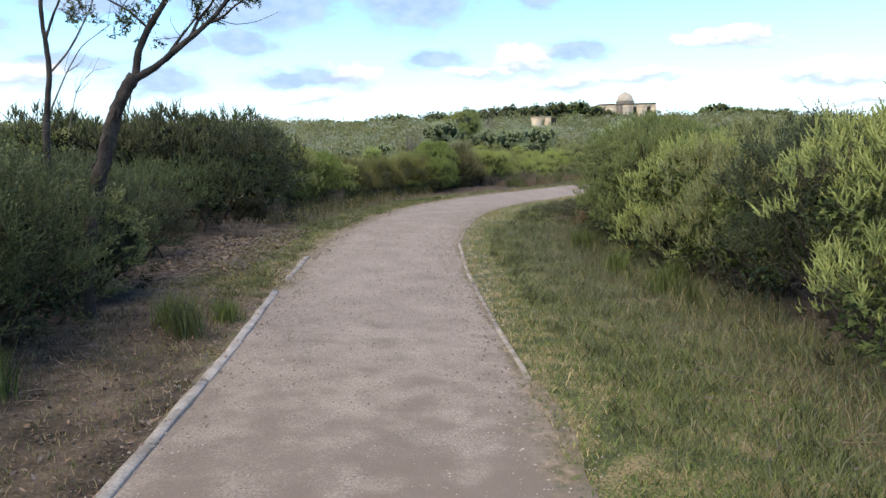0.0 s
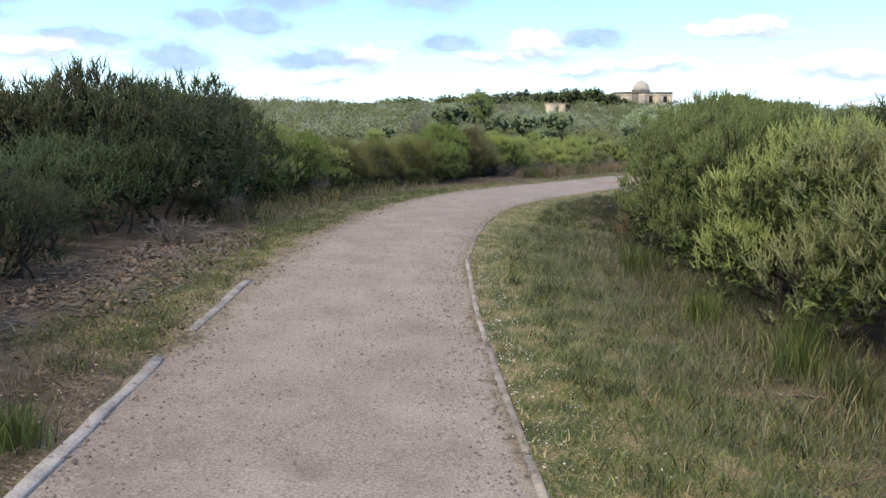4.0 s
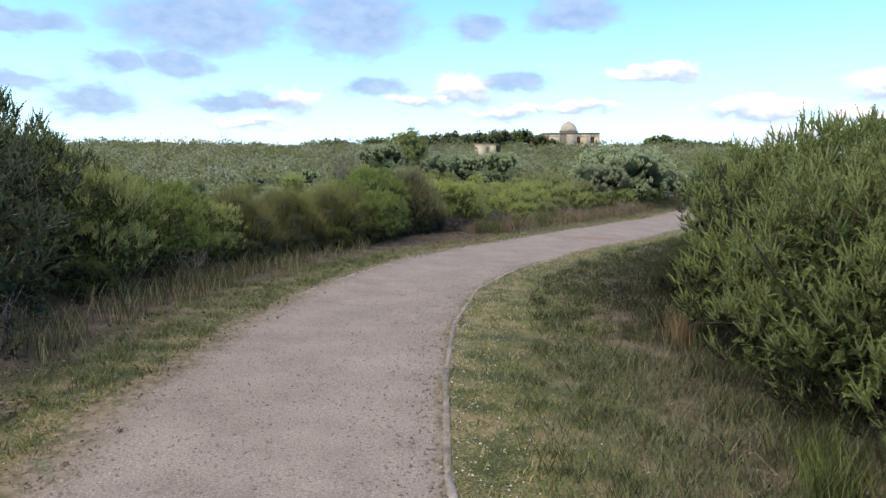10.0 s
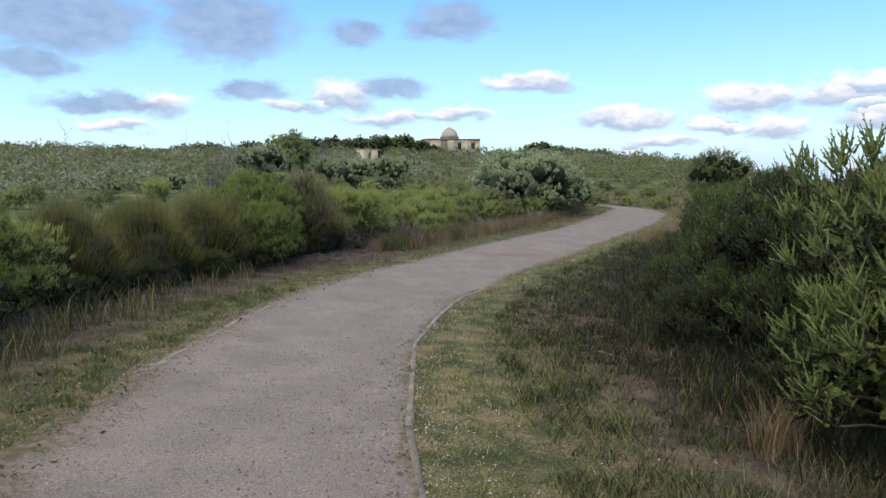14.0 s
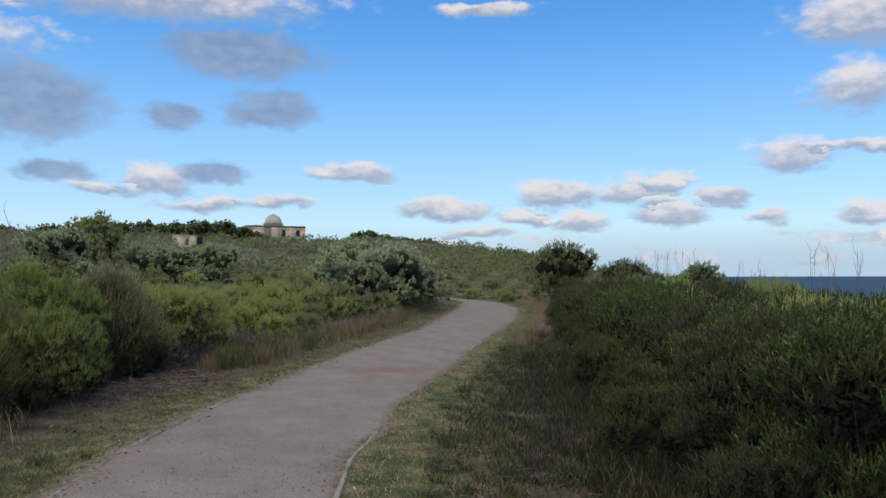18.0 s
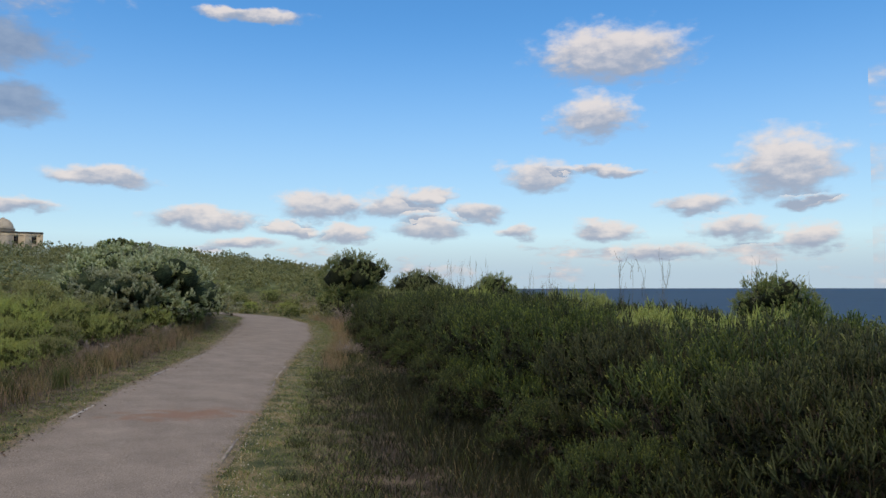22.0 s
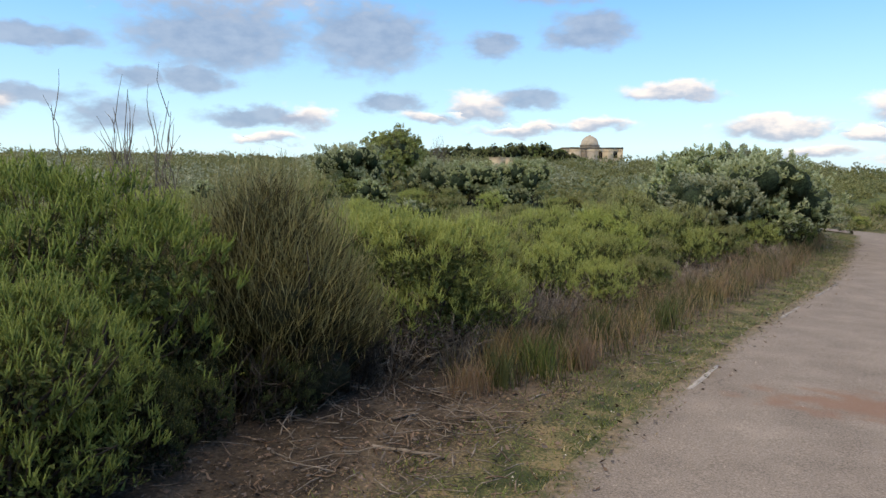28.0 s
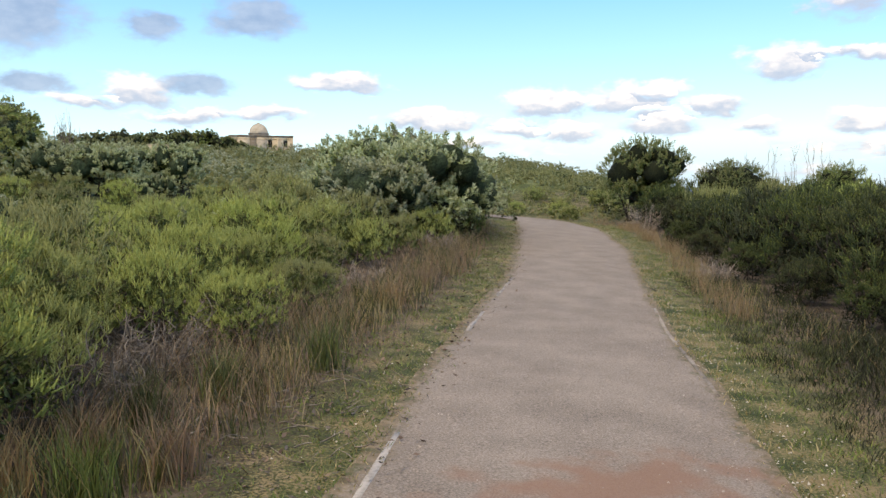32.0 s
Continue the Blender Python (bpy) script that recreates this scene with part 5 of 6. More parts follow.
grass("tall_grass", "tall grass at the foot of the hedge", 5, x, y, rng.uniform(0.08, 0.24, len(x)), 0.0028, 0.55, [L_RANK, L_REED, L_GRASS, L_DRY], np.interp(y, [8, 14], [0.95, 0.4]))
x, y = clumped(rng, 11000, lambda q: (edge_l(q) - 1.9, edge_l(q) - 1.05), 14, 44, 26, 0.08)
keep = (y < 23.2) | (y > 26.9)
x, y = x[keep], y[keep]
grass("tall_grass", "tall grass at the foot of the western shrubs", 6, x, y, rng.uniform(0.1, 0.34, len(x)), 0.0028, 0.45, [L_REED, L_DRY], 0.4)
x, y = clumped(rng, 6000, lambda q: (edge_l(q) - 2.3, edge_l(q) - 1.0), 28.0, 42, 24, 0.14)
grass("dry_stalks", "rusty dry grass stalks at the foot of the heath", 7, x, y, rng.uniform(0.14, 0.42, len(x)), 0.0024, 0.5, [L_RUST, L_DRY, L_REED], 0.5)
x, y = clumped(rng, 3000, lambda q: (edge_r(q) + 1.0, edge_r(q) + 1.6), 30, 45, 36, 0.1)
grass("dry_stalks", "rusty dry grass stalks at the foot of the hedge", 8, x, y, rng.uniform(0.15, 0.4, len(x)), 0.0024, 0.4, [L_RUST, L_DRY], 0.45)


x, y = clumped(rng, 22000, lambda q: (edge_r(q) + np.interp(q, [12, 16], [0.45, 0.75]), edge_r(q) + 2.4), 2, 30, 55, 0.055)
grass("grass_tufts", "scattered dark green grass tufts in the short turf", 14, x, y, rng.uniform(0.03, 0.13, len(x)), 0.003, 0.75, [L_REED, L_RANK, L_GRASS, L_GRASS], np.where(y < 9, 1.0, 0.5))
x, y = clumped(rng, 9000, lambda q: (edge_l(q) - 0.95, edge_l(q) - 0.1), 7.5, 22, 45, 0.06)
grass("grass_tufts", "scattered bright green grass tufts on the western verge", 15, x, y, rng.uniform(0.03, 0.1, len(x)), 0.003, 0.7, [L_GRASS, L_REED], 0.2)
# dark blades paint the hedge's shade onto the grass at its foot
m = 3600
cy = 13 + 16 * rng.random(m)
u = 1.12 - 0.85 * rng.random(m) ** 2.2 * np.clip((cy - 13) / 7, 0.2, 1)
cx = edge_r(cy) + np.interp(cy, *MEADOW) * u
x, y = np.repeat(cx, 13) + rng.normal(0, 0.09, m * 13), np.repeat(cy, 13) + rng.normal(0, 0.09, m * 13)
grass("rank_grass", "dense rank grass in front of the hedge, darkened for shade", 12, x, y, rng.uniform(0.3, 1.0, len(x)) * (0.07 + 0.3 * np.clip((x - edge_r(y)) / np.interp(y, *MEADOW) - 0.35, 0, 0.6)), 0.0034, 0.6, [L_RANK, L_REED], 0.35)


def sedge(x, y, count, height, seed, mats, label):
    rng = np.random.default_rng(seed)
    thing_x, thing_y = rng.normal(0, 0.07, count), rng.normal(0, 0.07, count)
    v, f = blades(rng, thing_x, thing_y, rng.uniform(0.6, 1.0, count) * height, np.full(count, 0.0035), 0.35, np.zeros(count))
    ob = new("sedge_tuft", mesh_of("sedge_tuft", v, f, mats, (np.tile(rng.random(count), 2) < 0.3).astype(np.int32)))
    ob.matrix_world = Matrix.Translation((x, y, float(ground_z(x, y))))
    return tagged(ob, label, "sedge", "sedge tufts beside the track")


for i, (x, y, h, k) in enumerate(((2.63, 15.34, 0.42, 1), (4.05, 29.44, 0.45, 0), (2.75, 27.75, 0.35, 1), (-1.98, 5.9, 0.42, 0), (-2.2, 6.2, 0.35, 0), (-1.85, 6.5, 0.25, 0), (1.95, 11.7, 0.4, 0),
                                  (2.2, 12.2, 0.35, 0), (2.7, 28.5, 0.4, 0), (2.4, 28.1, 0.35, 1), (2.0, 27.1, 0.35, 0), (1.75, 26.9, 0.3, 1), (2.35, 27.5, 0.4, 0), (2.05, 27.75, 0.4, 1), (3.2, 28.9, 0.4, 0), (2.3, 8.2, 0.4, 0), (2.6, 8.8, 0.4, 0), (2.1, 9.6, 0.35, 0), (2.4, 7.7, 0.35, 0),
                                  (5.6, 31.9, 0.35, 1), (6.6, 33.2, 0.35, 1), (8.2, 35.2, 0.35, 1), (-2.6, 4.4, 0.35, 0))):
    sedge(x, y, 170, h, 300 + i, [L_RUST, L_DRY] if k else [L_GRASS, L_REED], "rusty orange sedge tuft" if k else "yellow-green sedge tuft of upright blades")

# ---------------------------------------------------------------- timber edging


def edging(side, y0, y1, width=0.08):
    """One half-buried weathered log following the track's edge."""
    fn = edge_l if side < 0 else edge_r
    rng = np.random.default_rng(int(abs(y0 * 100)) + (7 if side < 0 else 3))
    n = max(4, int((y1 - y0) / 0.22))
    ys = np.linspace(y0, y1, n + 1)
    top = 0.75 if width > 0.07 else 0.42
    prof = [(-0.5, -0.05), (-0.5, 0.016 * top), (-0.42, 0.027 * top), (0.0, 0.031 * top), (0.42, 0.027 * top), (0.5, 0.016 * top), (0.5, -0.05)]
    verts = []
    for j, y in enumerate(ys):
        x = float(fn(y)) + 0.02 * side
        z = float(ground_z(x, y))
        w = width * rng.uniform(0.85, 1.12)
        up_ = rng.normal(0, 0.004)
        for px, pz in prof:
            verts.append((x + px * w, y, z + pz + up_ + rng.normal(0, 0.0015)))
    k = len(prof)
    faces = [(j * k + i, j * k + i + 1, (j + 1) * k + i + 1, (j + 1) * k + i) for j in range(n) for i in range(k - 1)]
    faces += [tuple(range(k))[::-1], tuple(n * k + i for i in range(k))]
    ob = new("edging_log", mesh_of("edging_log", verts, faces, [M_LOG if width > 0.07 or (side < 0 and y0 > 26) else M_BOARD], flat_shade=False))
    return tagged(ob, "weathered grey timber edging log half buried beside the track", "edging", "timber edging")


for y0, y1 in ((-3.0, 1.4), (1.42, 4.75), (4.78, 7.79), (8.46, 10.3), (17.6, 19.2), (19.25, 21.0), (21.05, 22.8), (22.85, 24.6), (27.19, 27.98), (30.5, 31.4), (32.3, 33.9)):
    edging(-1, y0, y1, 0.078 if y0 < 9 else 0.06)
for y0, y1 in ((5.05, 6.7), (6.75, 8.6), (8.65, 10.3), (10.33, 12.1), (12.13, 14.2), (14.22, 16.0), (16.04, 17.5), (17.55, 19.3), (19.35, 21.0), (21.05, 22.6), (24.3, 25.4), (28.0, 29.4), (29.5, 31.2)):
    edging(1, y0, y1, 0.046)

# ---------------------------------------------------------------- loose stones, chips and litter


def pebbles(name, label, seed, x, y, size, mat):
    rng = np.random.default_rng(seed)
    n = len(x)
    z = ground_z(x, y) + np.where((x > edge_l(y)) & (x < edge_r(y)), 0.015, 0.004)
    octa = np.array([(1, 0, -0.2), (0, 1, -0.2), (-1, 0, -0.2), (0, -1, -0.2), (0, 0, 0.75), (0, 0, -0.2)], float)
    v = octa[None] * rng.uniform(0.6, 1.3, (n, 6, 1)) * size[:, None, None]
    a = rng.uniform(0, 6.283, n)
    c, s = np.cos(a)[:, None], np.sin(a)[:, None]
    v = np.stack([v[..., 0] * c - v[..., 1] * s, v[..., 0] * s + v[..., 1] * c, v[..., 2]], -1) + np.stack([x, y, z], -1)[:, None]
    tri = np.array([(0, 1, 4), (1, 2, 4), (2, 3, 4), (3, 0, 4)])
    f = (np.arange(n)[:, None, None] * 6 + tri).reshape(-1, 3)
    return tagged(new(name, mesh_of(name, v.reshape(-1, 3), f, [mat])), label, "stones", kind="stuff")


rng = np.random.default_rng(21)
y = 1 + 41 * rng.random(20000) ** 1.1
u = rng.random(20000)
x = edge_l(y) - 0.06 + (edge_r(y) - edge_l(y) + 0.12) * np.where(rng.random(20000) < 0.4, np.where(u < 0.5, u * 0.3, 1 - (1 - u) * 0.3), u)
spill = rng.random(20000) < 0.2
x = np.where(spill, np.where(u < 0.5, edge_l(y) - np.abs(rng.normal(0, 0.14, 20000)), edge_r(y) + np.abs(rng.normal(0, 0.14, 20000))), x)
pebbles("path_stones", "loose crushed stones lying on the track", 1, x, y + 0, 0.0028 + 0.0085 * rng.random(20000) ** 2.5, M_STONE)
M_DARK_STONE = material("dark_gravel", [(0.06, 0.052, 0.045), (0.12, 0.104, 0.088), (0.21, 0.18, 0.153)], 14, 90, 0.9, 0.2)
y = 4.0 + 19 * rng.beta(1.6, 1.9, 18000)
x = edge_l(y) + (edge_r(y) - edge_l(y)) * rng.random(18000)
pebbles("dark_path_stones", "scattered darker stones and clods on the track", 5, x, y, 0.003 + 0.0125 * rng.random(18000) ** 2.8, M_DARK_STONE)
M_CHIP = material("pale_shell_chips", [(0.24, 0.22, 0.185), (0.36, 0.335, 0.285), (0.50, 0.475, 0.42)], 10, 60, 0.9, 0.1)
y = rng.uniform(6.5, 42, 7000)
x = np.where(rng.random(7000) < 0.75, edge_r(y) + np.abs(rng.normal(0.05, 0.4, 7000)), edge_l(y) - np.abs(rng.normal(0.05, 0.35, 7000)))
pebbles("shell_chips", "pale stone and shell chips scattered on the verges", 2, x, y, 0.003 + 0.007 * rng.random(7000) ** 2, M_CHIP)


def litter(name, label, seed, cx, cy, rx_, ry_, count, length, mat):
    """Fallen twigs and bark strips lying flat, too many to count."""
    rng = np.random.default_rng(seed)
    pieces = []
    for _ in range(count):
        a = rng.uniform(0, 6.283)
        q = math.sqrt(rng.random())
        x_, y_ = cx + rx_ * q * math.cos(a), cy + ry_ * q * math.sin(a)
        if edge_l(y_) - 0.1 < x_ < edge_r(y_) + 0.1:
            continue
        d = rng.uniform(0, 6.283)
        l_ = length * rng.uniform(0.3, 1.2)
        p0 = np.array([x_, y_, 0.0])
        p1 = p0 + np.array([math.cos(d), math.sin(d), 0]) * l_
        p0[2] = float(ground_z(p0[0], p0[1])) + rng.uniform(0.01, 0.04)
        p1[2] = float(ground_z(p1[0], p1[1])) + rng.uniform(0.01, 0.09)
        r_ = rng.uniform(0.002, 0.006)
        pieces.append(limb(rng, p0, p1, r_, r_ * 0.5, 0.06, 3, 4))
    v, f = join(pieces)
    return tagged(new(name, mesh_of(name, v, f, [mat])), label, "litter", kind="stuff")


litter("bark_litter", "grey and brown fallen twigs under the shrubs", 1, -2.95, 10.6, 0.75, 2.6, 420, 0.3, M_TWIG)
litter("bark_litter", "brown fallen bark and leaves under the shrubs", 2, -2.7, 8.5, 0.9, 4.5, 420, 0.16, M_LITTER)
litter("bark_litter", "dry fallen twigs beside the track", 3, 1.2, 26.0, 0.8, 1.0, 170, 0.28, M_TWIG)
litter("bark_litter", "dry litter at the foot of the shrubs", 4, 0.9, 25.6, 1.2, 2.2, 260, 0.15, M_LITTER)
litter("bark_litter", "dry twigs at the foot of the hedge", 5, 2.3, 9.5, 0.8, 6.0, 420, 0.2, M_LITTER)
litter("bark_litter", "dry twigs at the foot of the hedge", 6, 3.2, 18.0, 1.0, 3.8, 320, 0.2, M_LITTER)
litter("bark_litter", "dry litter along the foot of the heath", 7, 3.6, 30.0, 1.0, 2.4, 240, 0.2, M_TWIG)
litter("bark_litter", "dry litter along the foot of the hedge", 8, 10.3, 30.4, 0.8, 2.6, 160, 0.2, M_TWIG)


def flakes(name, label, seed, x, y, size, mats):
    """Fallen leaves and bark chips lying loose on the ground."""
    rng = np.random.default_rng(seed)
    keep = (x < edge_l(y) + 0.3 * rng.random(len(x)) ** 2) | (x > edge_r(y) + 0.02)
    x, y = x[keep], y[keep]
    n = len(x)
    c = np.stack([x, y, ground_z(x, y) + rng.uniform(0.008, 0.03, n) + 0.008 * (x > edge_l(y))], -1)
    a = rng.uniform(0, 6.283, n)
    s = size * rng.uniform(0.5, 1.4, n)
    u = np.stack([np.cos(a) * s, np.sin(a) * s, rng.normal(0, 0.35, n) * s], -1)
    w = np.stack([-np.sin(a) * s, np.cos(a) * s, rng.normal(0, 0.6, n) * s], -1) * rng.uniform(0.15, 0.5, (n, 1))
    v = np.stack([c - u, c + w, c + u, c - w], 1).reshape(-1, 3)
    return tagged(new(name, mesh_of(name, v, np.arange(4 * n).reshape(-1, 4), mats, rng.integers(0, len(mats), n))), label, "litter", kind="stuff")


L_LEAF = leaf_material("fallen_brown_leaves", (0.075, 0.05, 0.032), (0.24, 0.172, 0.115), 0.0, 0.9)
L_GREY = leaf_material("fallen_grey_bark", (0.045, 0.038, 0.033), (0.17, 0.146, 0.126), 0.0, 0.9)
rng = np.random.default_rng(31)
y = rng.uniform(0.5, 9.5, 5500)
flakes("leaf_litter", "brown fallen leaves and chips on the western verge", 1, edge_l(y) - 2.3 * rng.random(5500) ** 1.2, y, 0.017, [L_LEAF, L_LEAF, L_GREY])
y = rng.uniform(8.8, 13.2, 5000)
flakes("bark_chips", "grey bark chips heaped at the foot of the shrubs", 2, edge_l(y) - 0.55 - 1.2 * rng.random(5000), y, 0.026, [L_GREY, L_GREY, L_LEAF])
y = rng.uniform(8, 42, 13000)
flakes("leaf_litter", "brown fallen leaves along the western shrubs", 3, edge_l(y) + 0.3 - 2.2 * rng.random(13000), y, 0.018, [L_LEAF, L_LEAF, L_GREY])
y = rng.uniform(24.3, 27.3, 4800)
flakes("leaf_litter", "reddish-brown leaf litter under the broom shrub", 4, edge_l(y) - 0.75 - 1.9 * rng.random(4800) ** 1.1, y, 0.012, [L_LEAF, L_LEAF, L_GREY])
y = 2 + 32 * rng.random(8000) ** 1.5
flakes("leaf_litter", "brown fallen leaves along the seaward hedge", 5, edge_r(y) + np.interp(y, *MEADOW) * (0.4 + 0.75 * rng.random(8000)), y, 0.016, [L_LEAF, L_GREY, L_GREY])


def stick(p, q, r, seed):
    rng = np.random.default_rng(seed)
    a = (p[0], p[1], float(ground_z(*p)) + r * 0.8)
    b = (q[0], q[1], float(ground_z(*q)) + r * 0.8)
    v, f = limb(rng, a, b, r, r * 0.6, 0.05, 5, 6)
    return tagged(new("fallen_stick", mesh_of("fallen_stick", v, f, [M_TWIG], flat_shade=False)), "bleached fallen stick lying in the grass", "stick", "fallen sticks")


for i, (p, q, r) in enumerate((((2.0, 7.84), (2.36, 7.76), 0.012), ((2.66, 18.1), (2.82, 17.93), 0.016), ((2.7, 19.95), (3.02, 19.55), 0.013), ((1.2, 26.2), (1.75, 26.75), 0.012),
                               ((1.1, 25.7), (1.5, 25.55), 0.014), ((1.5, 5.2), (2.05, 5.5), 0.009), ((-2.9, 9.0), (-2.4, 9.3), 0.011), ((2.3, 6.6), (2.9, 6.3), 0.01), ((1.9, 26.5), (2.3, 26.9), 0.01))):
    stick(p, q, r, 400 + i)

# ---------------------------------------------------------------- the tree by the start


def bark_tube(rng, pts, r0, r1, sides=9, rough=0.13):
    """A limb with an uneven, furrowed skin, bent smoothly through its points."""
    pts = np.array(pts, float)
    t = np.linspace(0, len(pts) - 1, (len(pts) - 1) * 4 + 1)
    k = np.arange(len(pts))
    p = np.stack([np.interp(t, k, pts[:, i]) for i in range(3)], -1)
    p[1:-1] = (p[:-2] + 2 * p[1:-1] + p[2:]) / 4
    v, f = tube(p, np.linspace(r0, r1, len(p)), sides)
    c = np.repeat(p, sides, 0)
    return c + (v - c) * rng.uniform(1 - rough, 1 + rough, (len(v), 1)), f


def start_tree():
    rng = np.random.default_rng(8)
    thing = new("leaning_tree")
    base = np.array([-3.05, 6.5, float(ground_z(-3.05, 6.5)) - 0.05])
    thing.matrix_world = Matrix.Translation(base)
    tagged(thing, "slender leaning tree with rough dark bark and sparse leaves", "tree")
    line = [(-3.05, base[2] - 0.1), (-3.0, 0.75), (-2.87, 1.31), (-2.79, 1.54), (-2.74, 1.72), (-2.66, 1.93), (-2.57, 2.09), (-2.49, 2.2)]
    part("trunk", mesh_of("trunk", *bark_tube(rng, [np.array((x, 6.5, z)) - base for x, z in line], 0.066, 0.05, 11, 0.16), [M_BARK], flat_shade=False), thing)
    runs = [([(-2.48, 6.5, 2.2), (-2.45, 6.5, 2.38), (-2.36, 6.52, 2.58), (-2.23, 6.55, 2.77), (-2.1, 6.6, 3.05), (-2.02, 6.7, 3.4)], 0.034, 0.016),
            ([(-2.5, 6.5, 2.17), (-2.31, 6.48, 2.26), (-2.14, 6.46, 2.38), (-1.95, 6.44, 2.51), (-1.78, 6.4, 2.63), (-1.52, 6.36, 2.9), (-1.3, 6.3, 3.15)], 0.034, 0.01),
            ([(-2.0, 6.45, 2.48), (-1.94, 6.5, 2.63), (-1.82, 6.55, 2.78), (-1.75, 6.6, 3.05)], 0.016, 0.006),
            ([(-1.85, 6.42, 2.58), (-1.71, 6.38, 2.62), (-1.59, 6.33, 2.7), (-1.46, 6.3, 2.77), (-1.28, 6.25, 2.82)], 0.012, 0.004),
            ([(-2.19, 6.47, 2.36), (-2.09, 6.5, 2.5), (-1.96, 6.55, 2.67), (-1.9, 6.6, 2.9)], 0.014, 0.005),
            ([(-2.36, 6.52, 2.58), (-2.5, 6.5, 2.72), (-2.68, 6.46, 2.82), (-2.85, 6.4, 2.86)], 0.012, 0.004),
            ([(-2.3, 6.48, 2.27), (-2.2, 6.46, 2.3), (-2.06, 6.45, 2.41)], 0.006, 0.002),
            ([(-1.78, 6.4, 2.62), (-1.6, 6.36, 2.56), (-1.42, 6.32, 2.57), (-1.22, 6.28, 2.64)], 0.004, 0.0015)]
    for pts, r0, r1 in runs:
        part("limb", mesh_of("limb", *bark_tube(rng, [np.array(p_) - base for p_ in pts], r0, r1, 8), [M_BARK], flat_shade=False), thing)
    twigs, p, ax = [], [], []
    leafy = [(-2.86, 2.74), (-2.74, 2.68), (-2.64, 2.66), (-2.5, 2.68), (-2.42, 2.62), (-2.3, 2.72), (-2.0, 2.72), (-1.92, 2.68), (-1.8, 2.78), (-1.7, 2.76), (-1.6, 2.82), (-1.48, 2.82), (-1.4, 2.86),
             # upper crown out of view, filled out to shade the verge
             (-2.2, 2.95), (-1.95, 3.0), (-2.4, 3.2), (-2.1, 3.3), (-1.8, 3.35), (-1.5, 3.4), (-1.2, 3.2), (-2.7, 3.3), (-2.0, 3.55), (-1.6, 3.65), (-2.35, 3.5), (-1.7, 3.05), (-1.45, 3.1), (-2.5, 2.95), (-2.75, 3.0)]
    for x, z in leafy:
        tip = np.array((x, 6.45 + rng.normal(0, 0.1), z)) - base
        root = tip + np.array([rng.normal(0.03, 0.08), rng.normal(0, 0.06), rng.uniform(0.12, 0.28)])
        twigs.append(limb(rng, root, tip, 0.005, 0.0015, 0.12, 4, 4))
        for _ in range(4):
            e = tip + rng.normal(0, 0.06, 3)
            twigs.append(limb(rng, tip + (root - tip) * rng.uniform(0.1, 0.8), e, 0.003, 0.001, 0.15, 3, 3))
            for _ in range(7):
                p.append(e + rng.normal(0, 0.025, 3))
                ax.append(unit(e - root + rng.normal(0, 0.25, 3)))
    for pts, r0, _ in runs[:5]:
        for _ in range(5):
            q = np.array(pts[rng.integers(1, len(pts) - 1)]) - base
            twigs.append(limb(rng, q, q + unit(rng.normal(0, 1, 3) + UP * 0.5) * rng.uniform(0.08, 0.3), 0.0035, 0.001, 0.18, 4, 3))
    tagged(part("fine_branching", mesh_of("fine_branching", *join(twigs), [M_BARK]), thing), kind="stuff")
    v, q, yg = sprigs(rng, np.array(p), np.array(ax), np.full(len(p), 0.06), 7, 0.034, 0.006, 62)
    part("foliage", mesh_of("foliage", v, q, [L_DARK, L_MID], yg), thing)
    # loose strips of bark on the lower trunk
    for x, z in line[3:7]:
        for _ in range(4):
            a_ = rng.uniform(0, 6.283)
            o = np.array((x, 6.5, z)) - base + np.array([math.cos(a_), math.sin(a_), 0]) * 0.055
            part("bark_strip", mesh_of("bark_strip", *limb(rng, o, o + np.array([0.03 * math.cos(a_) - 0.05, 0.03 * math.sin(a_), -rng.uniform(0.08, 0.2)]), 0.009, 0.003, 0.1, 3, 4), [M_BARK]), thing)


start_tree()


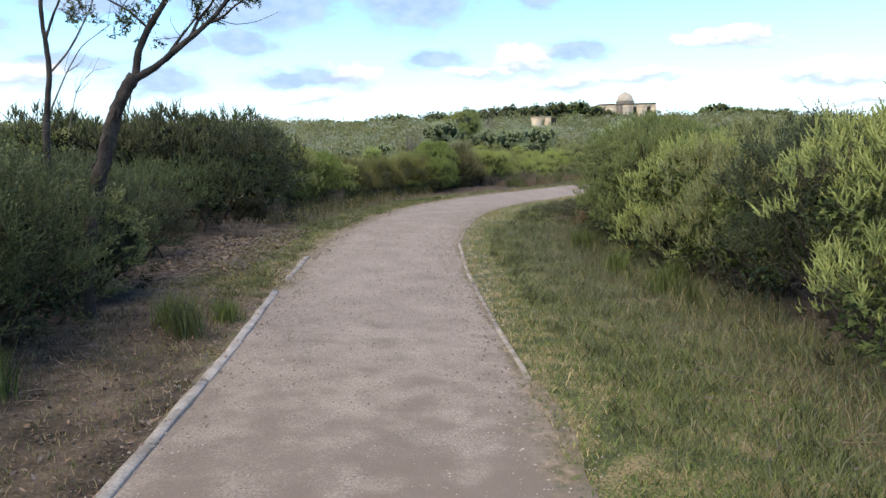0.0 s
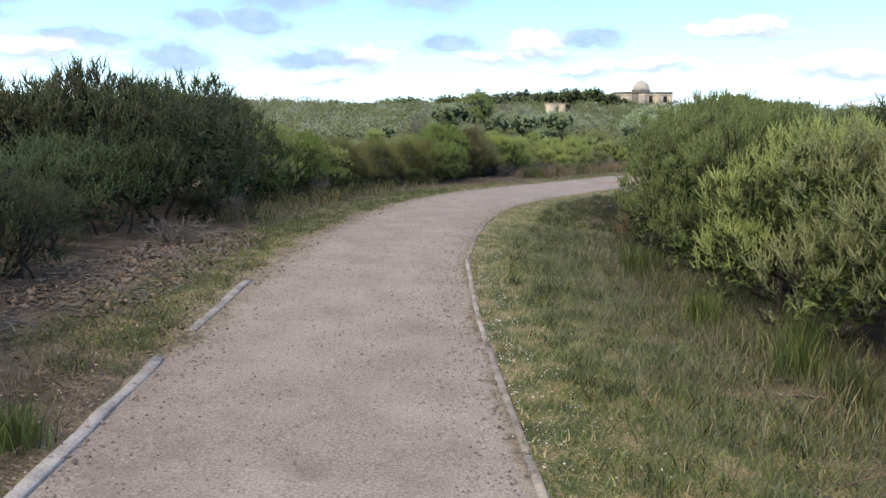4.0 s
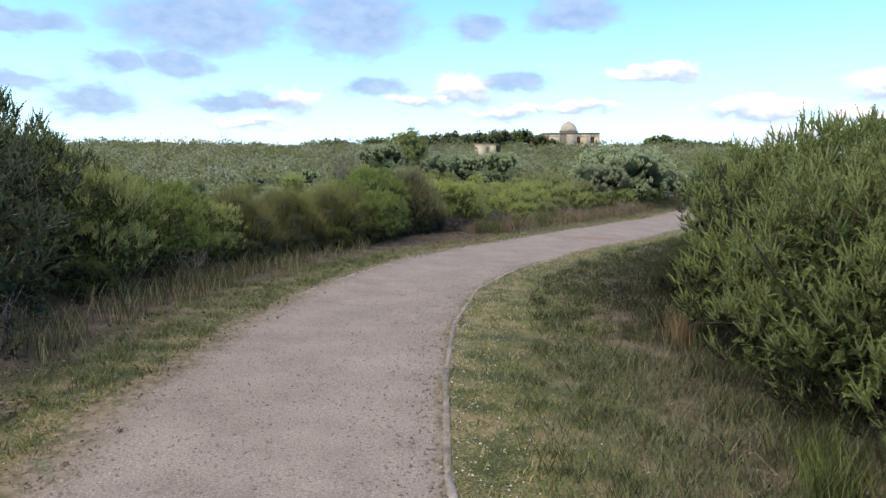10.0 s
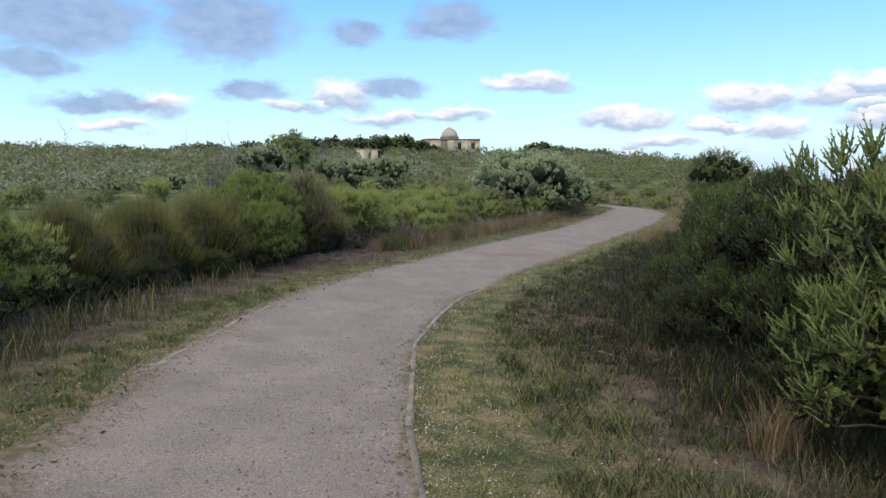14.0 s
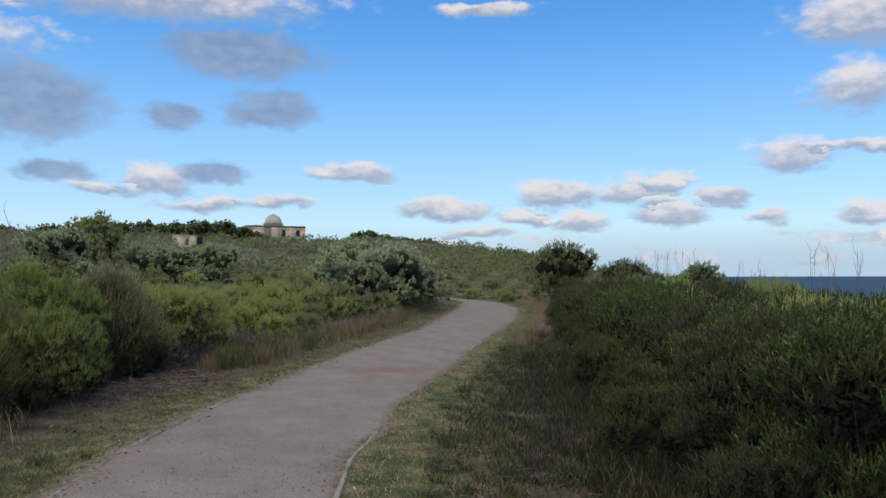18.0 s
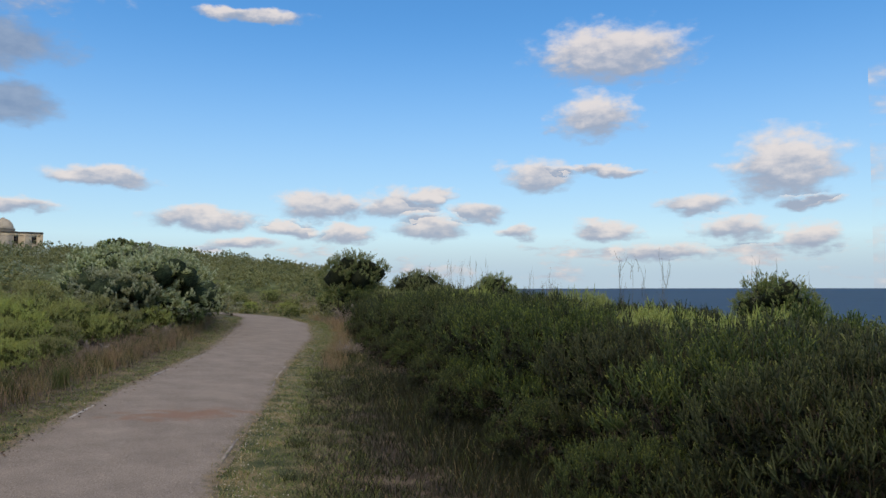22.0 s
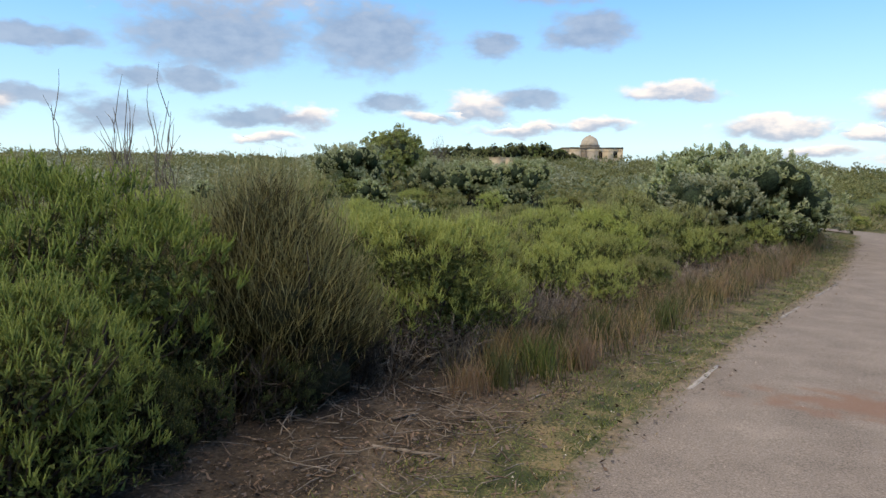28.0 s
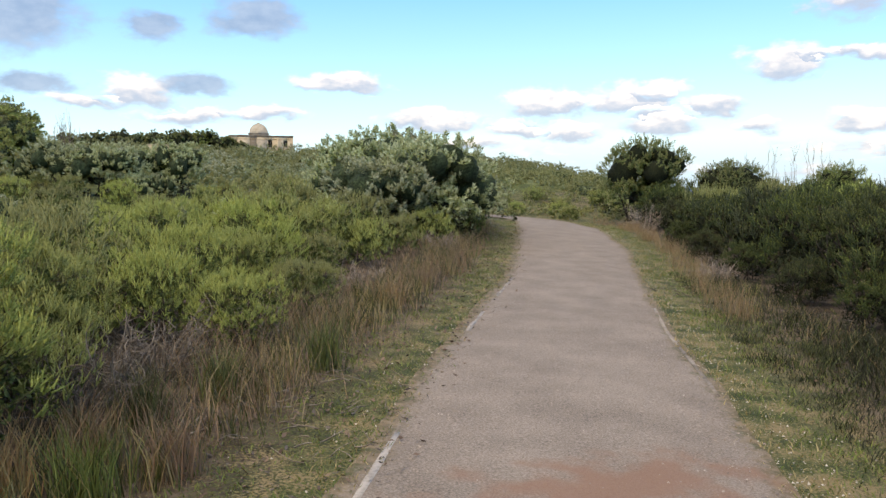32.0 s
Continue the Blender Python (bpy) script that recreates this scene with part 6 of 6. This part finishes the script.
def bare_sapling():
    rng = np.random.default_rng(18)
    thing = new("bare_sapling")
    base = np.array([-3.42, 6.8, float(ground_z(-3.42, 6.8)) - 0.05])
    thing.matrix_world = Matrix.Translation(base)
    tagged(thing, "thin bare grey sapling beside the leaning tree", "tree")
    runs = [([(-3.42, 6.8, base[2] - 0.1), (-3.43, 6.8, 1.2), (-3.41, 6.8, 1.82), (-3.38, 6.8, 2.04), (-3.34, 6.8, 2.27), (-3.35, 6.8, 2.51), (-3.37, 6.8, 2.65), (-3.37, 6.8, 2.88), (-3.34, 6.8, 3.3)], 0.034, 0.014),
            ([(-3.34, 6.8, 2.27), (-3.17, 6.78, 2.43), (-3.03, 6.76, 2.62), (-2.9, 6.74, 2.83), (-2.85, 6.7, 3.0)], 0.010, 0.004),
            ([(-3.36, 6.8, 1.96), (-3.21, 6.82, 2.27), (-3.07, 6.84, 2.5), (-2.84, 6.86, 2.66)], 0.008, 0.003),
            ([(-3.35, 6.8, 2.56), (-3.28, 6.8, 2.74), (-3.21, 6.8, 2.87), (-3.12, 6.8, 3.1)], 0.014, 0.006),
            ([(-3.21, 6.8, 1.8), (-3.13, 6.8, 2.1), (-3.04, 6.8, 2.22)], 0.005, 0.002)]
    for i, (pts, r0, r1) in enumerate(runs):
        part("limb" if i else "trunk", mesh_of("limb", *bark_tube(rng, [np.array(p_) - base for p_ in pts], r0, r1, 7), [M_BARK if i in (0, 3) else M_TWIG], flat_shade=False), thing)
    tw = []
    for pts, r0, _ in runs[1:]:
        for _ in range(6):
            k = rng.integers(1, len(pts))
            q = np.array(pts[k]) - base
            tw.append(limb(rng, q, q + unit(np.array([0.5, 0, 0.9]) + rng.normal(0, 0.5, 3)) * rng.uniform(0.1, 0.3), 0.003, 0.001, 0.12, 4, 3))
    tagged(part("fine_branching", mesh_of("fine_branching", *join(tw), [M_TWIG]), thing), kind="stuff")


bare_sapling()

# ---------------------------------------------------------------- the domed building on the rise


def box_verts(x0, x1, y0, y1, z0, z1):
    v = np.array([(x, y, z) for x in (x0, x1) for y in (y0, y1) for z in (z0, z1)], float)
    f = np.array([(0, 1, 3, 2), (4, 6, 7, 5), (0, 4, 5, 1), (2, 3, 7, 6), (0, 2, 6, 4), (1, 5, 7, 3)])
    return v, f


def wall_boxes(x0, x1, y0, y1, z0, z1, holes):
    """A wall as boxes round its openings (x0, x1, z0, z1), all in one storey."""
    out, x = [], x0
    for a, b, lo, hi in sorted(holes):
        out += [box_verts(x, a, y0, y1, z0, z1), box_verts(a, b, y0, y1, z0, lo), box_verts(a, b, y0, y1, hi, z1)]
        x = b
    return out + [box_verts(x, x1, y0, y1, z0, z1)]


def ruin_building():
    thing = new("domed_building")
    ox, oy, oz = 45.3, 207.0, 14.16
    thing.matrix_world = Matrix.Translation((ox, oy, oz))
    tagged(thing, "weathered cream single-storey building with a domed roof on the rise", "building")
    lo = -5.2

    def piece(name, pieces, mat, label="", parent=None):
        return part(name, mesh_of(name, *join(pieces), [mat]), parent or thing, label)

    holes = [(2.15, 3.05, -2.6, -1.0), (5.75, 6.75, -2.5, -1.1)]
    piece("wall", wall_boxes(-0.6, 8.1, 0, 0.35, lo, -0.3, holes), M_WALL, "cream rendered front wall")
    piece("wall", wall_boxes(-6.9, -2.2, 0, 0.35, lo, -0.3, [(-5.9, -5.1, -2.4, -1.3)]), M_WALL, "cream rendered wing wall")
    piece("wall", [box_verts(-2.2, -0.6, 0.08, 0.4, lo, -0.3)], M_COPING, "grey stained recessed wall")
    piece("patch", [box_verts(-0.55, 1.9, -0.03, -0.004, lo, -0.9)], M_DOME, "grey bare patch where the render has come off")
    for x0, x1 in ((7.75, 8.1), (-6.9, -6.55)):
        piece("wall", [box_verts(x0, x1, 0.35, 9.0, lo, -0.3)], M_WALL)
    piece("wall", [box_verts(-6.55, 7.75, 8.65, 9.0, lo, -0.3)], M_WALL)
    piece("roof", [box_verts(-6.95, 8.15, -0.06, 9.05, -0.3, -0.05)], M_COPING, "stained flat roof slab")
    rng = np.random.default_rng(3)
    for k in range(14):
        x0 = -6.95 + k * 1.078
        piece("coping", [box_verts(x0, x0 + 1.02, -0.12, 0.25, -0.046, rng.uniform(0.02, 0.14))], M_COPING)
    piece("string_course", [box_verts(-6.9, 8.1, -0.05, -0.003, -0.85, -0.72)], M_WALL)
    for x0, x1, z0, z1 in holes:
        # a near-black panel paints the unlit inside of each opening
        w = piece("window", [box_verts(x0, x1, 0.2, 0.24, z0, z1)], M_NEAR_BLACK, "near-black panel painted as the unlit inside of a window")
        piece("window_sill", [box_verts(x0 - 0.1, x1 + 0.1, -0.1, 0.1, z0 - 0.12, z0 - 0.003)], M_WALL, "", w)
        piece("window_frame", [box_verts(x0 + 0.45, x0 + 0.52, 0.12, 0.19, z0, z1)], M_COPING, "", w)
    for x0, x1 in ((-5.9, -5.1),):
        # the wing window's dark inside is a painted panel too
        piece("window", [box_verts(x0, x1, 0.2, 0.24, -2.4, -1.3)], M_NEAR_BLACK, "near-black panel painted as the unlit inside of a window")
    for x in (4.2, 7.66):
        piece("pilaster", [box_verts(x, x + 0.4, -0.09, -0.003, lo, -0.43)], M_WALL)
    # drum and dome with stepped ribs
    cx, cy = 1.0, 4.6
    ring = lambda r, z: [(cx + r * math.cos(6.2832 * k / 24), cy + r * math.sin(6.2832 * k / 24), z) for k in range(24)]

    def lathe(profile):
        v = np.array([p for r, z in profile for p in ring(r, z)])
        f = np.array([(i * 24 + k, i * 24 + (k + 1) % 24, (i + 1) * 24 + (k + 1) % 24, (i + 1) * 24 + k) for i in range(len(profile) - 1) for k in range(24)])
        return v, f

    part("drum", mesh_of("drum", *lathe([(2.4, -0.1), (2.4, 0.7), (2.5, 0.73), (2.5, 0.9), (2.15, 0.93)]), [M_DOME]), thing, "grey concrete drum")
    prof = [(2.15, 0.9)]
    for k in range(1, 11):
        a = 1.5708 * k / 10
        prof += [(2.15 * math.cos(a) + 0.05, 0.9 + 2.3 * math.sin(a) - 0.02), (2.15 * math.cos(a), 0.9 + 2.3 * math.sin(a))]
    part("dome", mesh_of("dome", *lathe(prof), [M_DOME]), thing, "grey stepped concrete dome")
    part("finial", mesh_of("finial", *lathe([(0.35, 3.15), (0.35, 3.32), (0.01, 3.36)]), [M_DOME]), thing)


ruin_building()


def low_ruin():
    thing = new("ruined_wall")
    x, y = 17.3, 149.0
    thing.matrix_world = Matrix.Translation((x, y, 8.5))
    tagged(thing, "broken low rendered wall half hidden in scrub", "ruin")
    part("wall", mesh_of("wall", *join(wall_boxes(-2.4, 1.4, 0, 0.4, -3.6, 0.0, [(-0.4, 0.2, -1.6, -0.8)])), [M_WALL]), thing)
    # solid near-black block at the right end
    part("wall", mesh_of("wall", *box_verts(1.4, 2.4, 0.3, 0.6, -3.6, -0.15), [M_NEAR_BLACK]), thing, "near-black right-hand end of the wall")
    part("coping", mesh_of("coping", *box_verts(-2.5, 1.5, -0.08, 0.5, 0.003, 0.12), [M_WALL]), thing)


low_ruin()
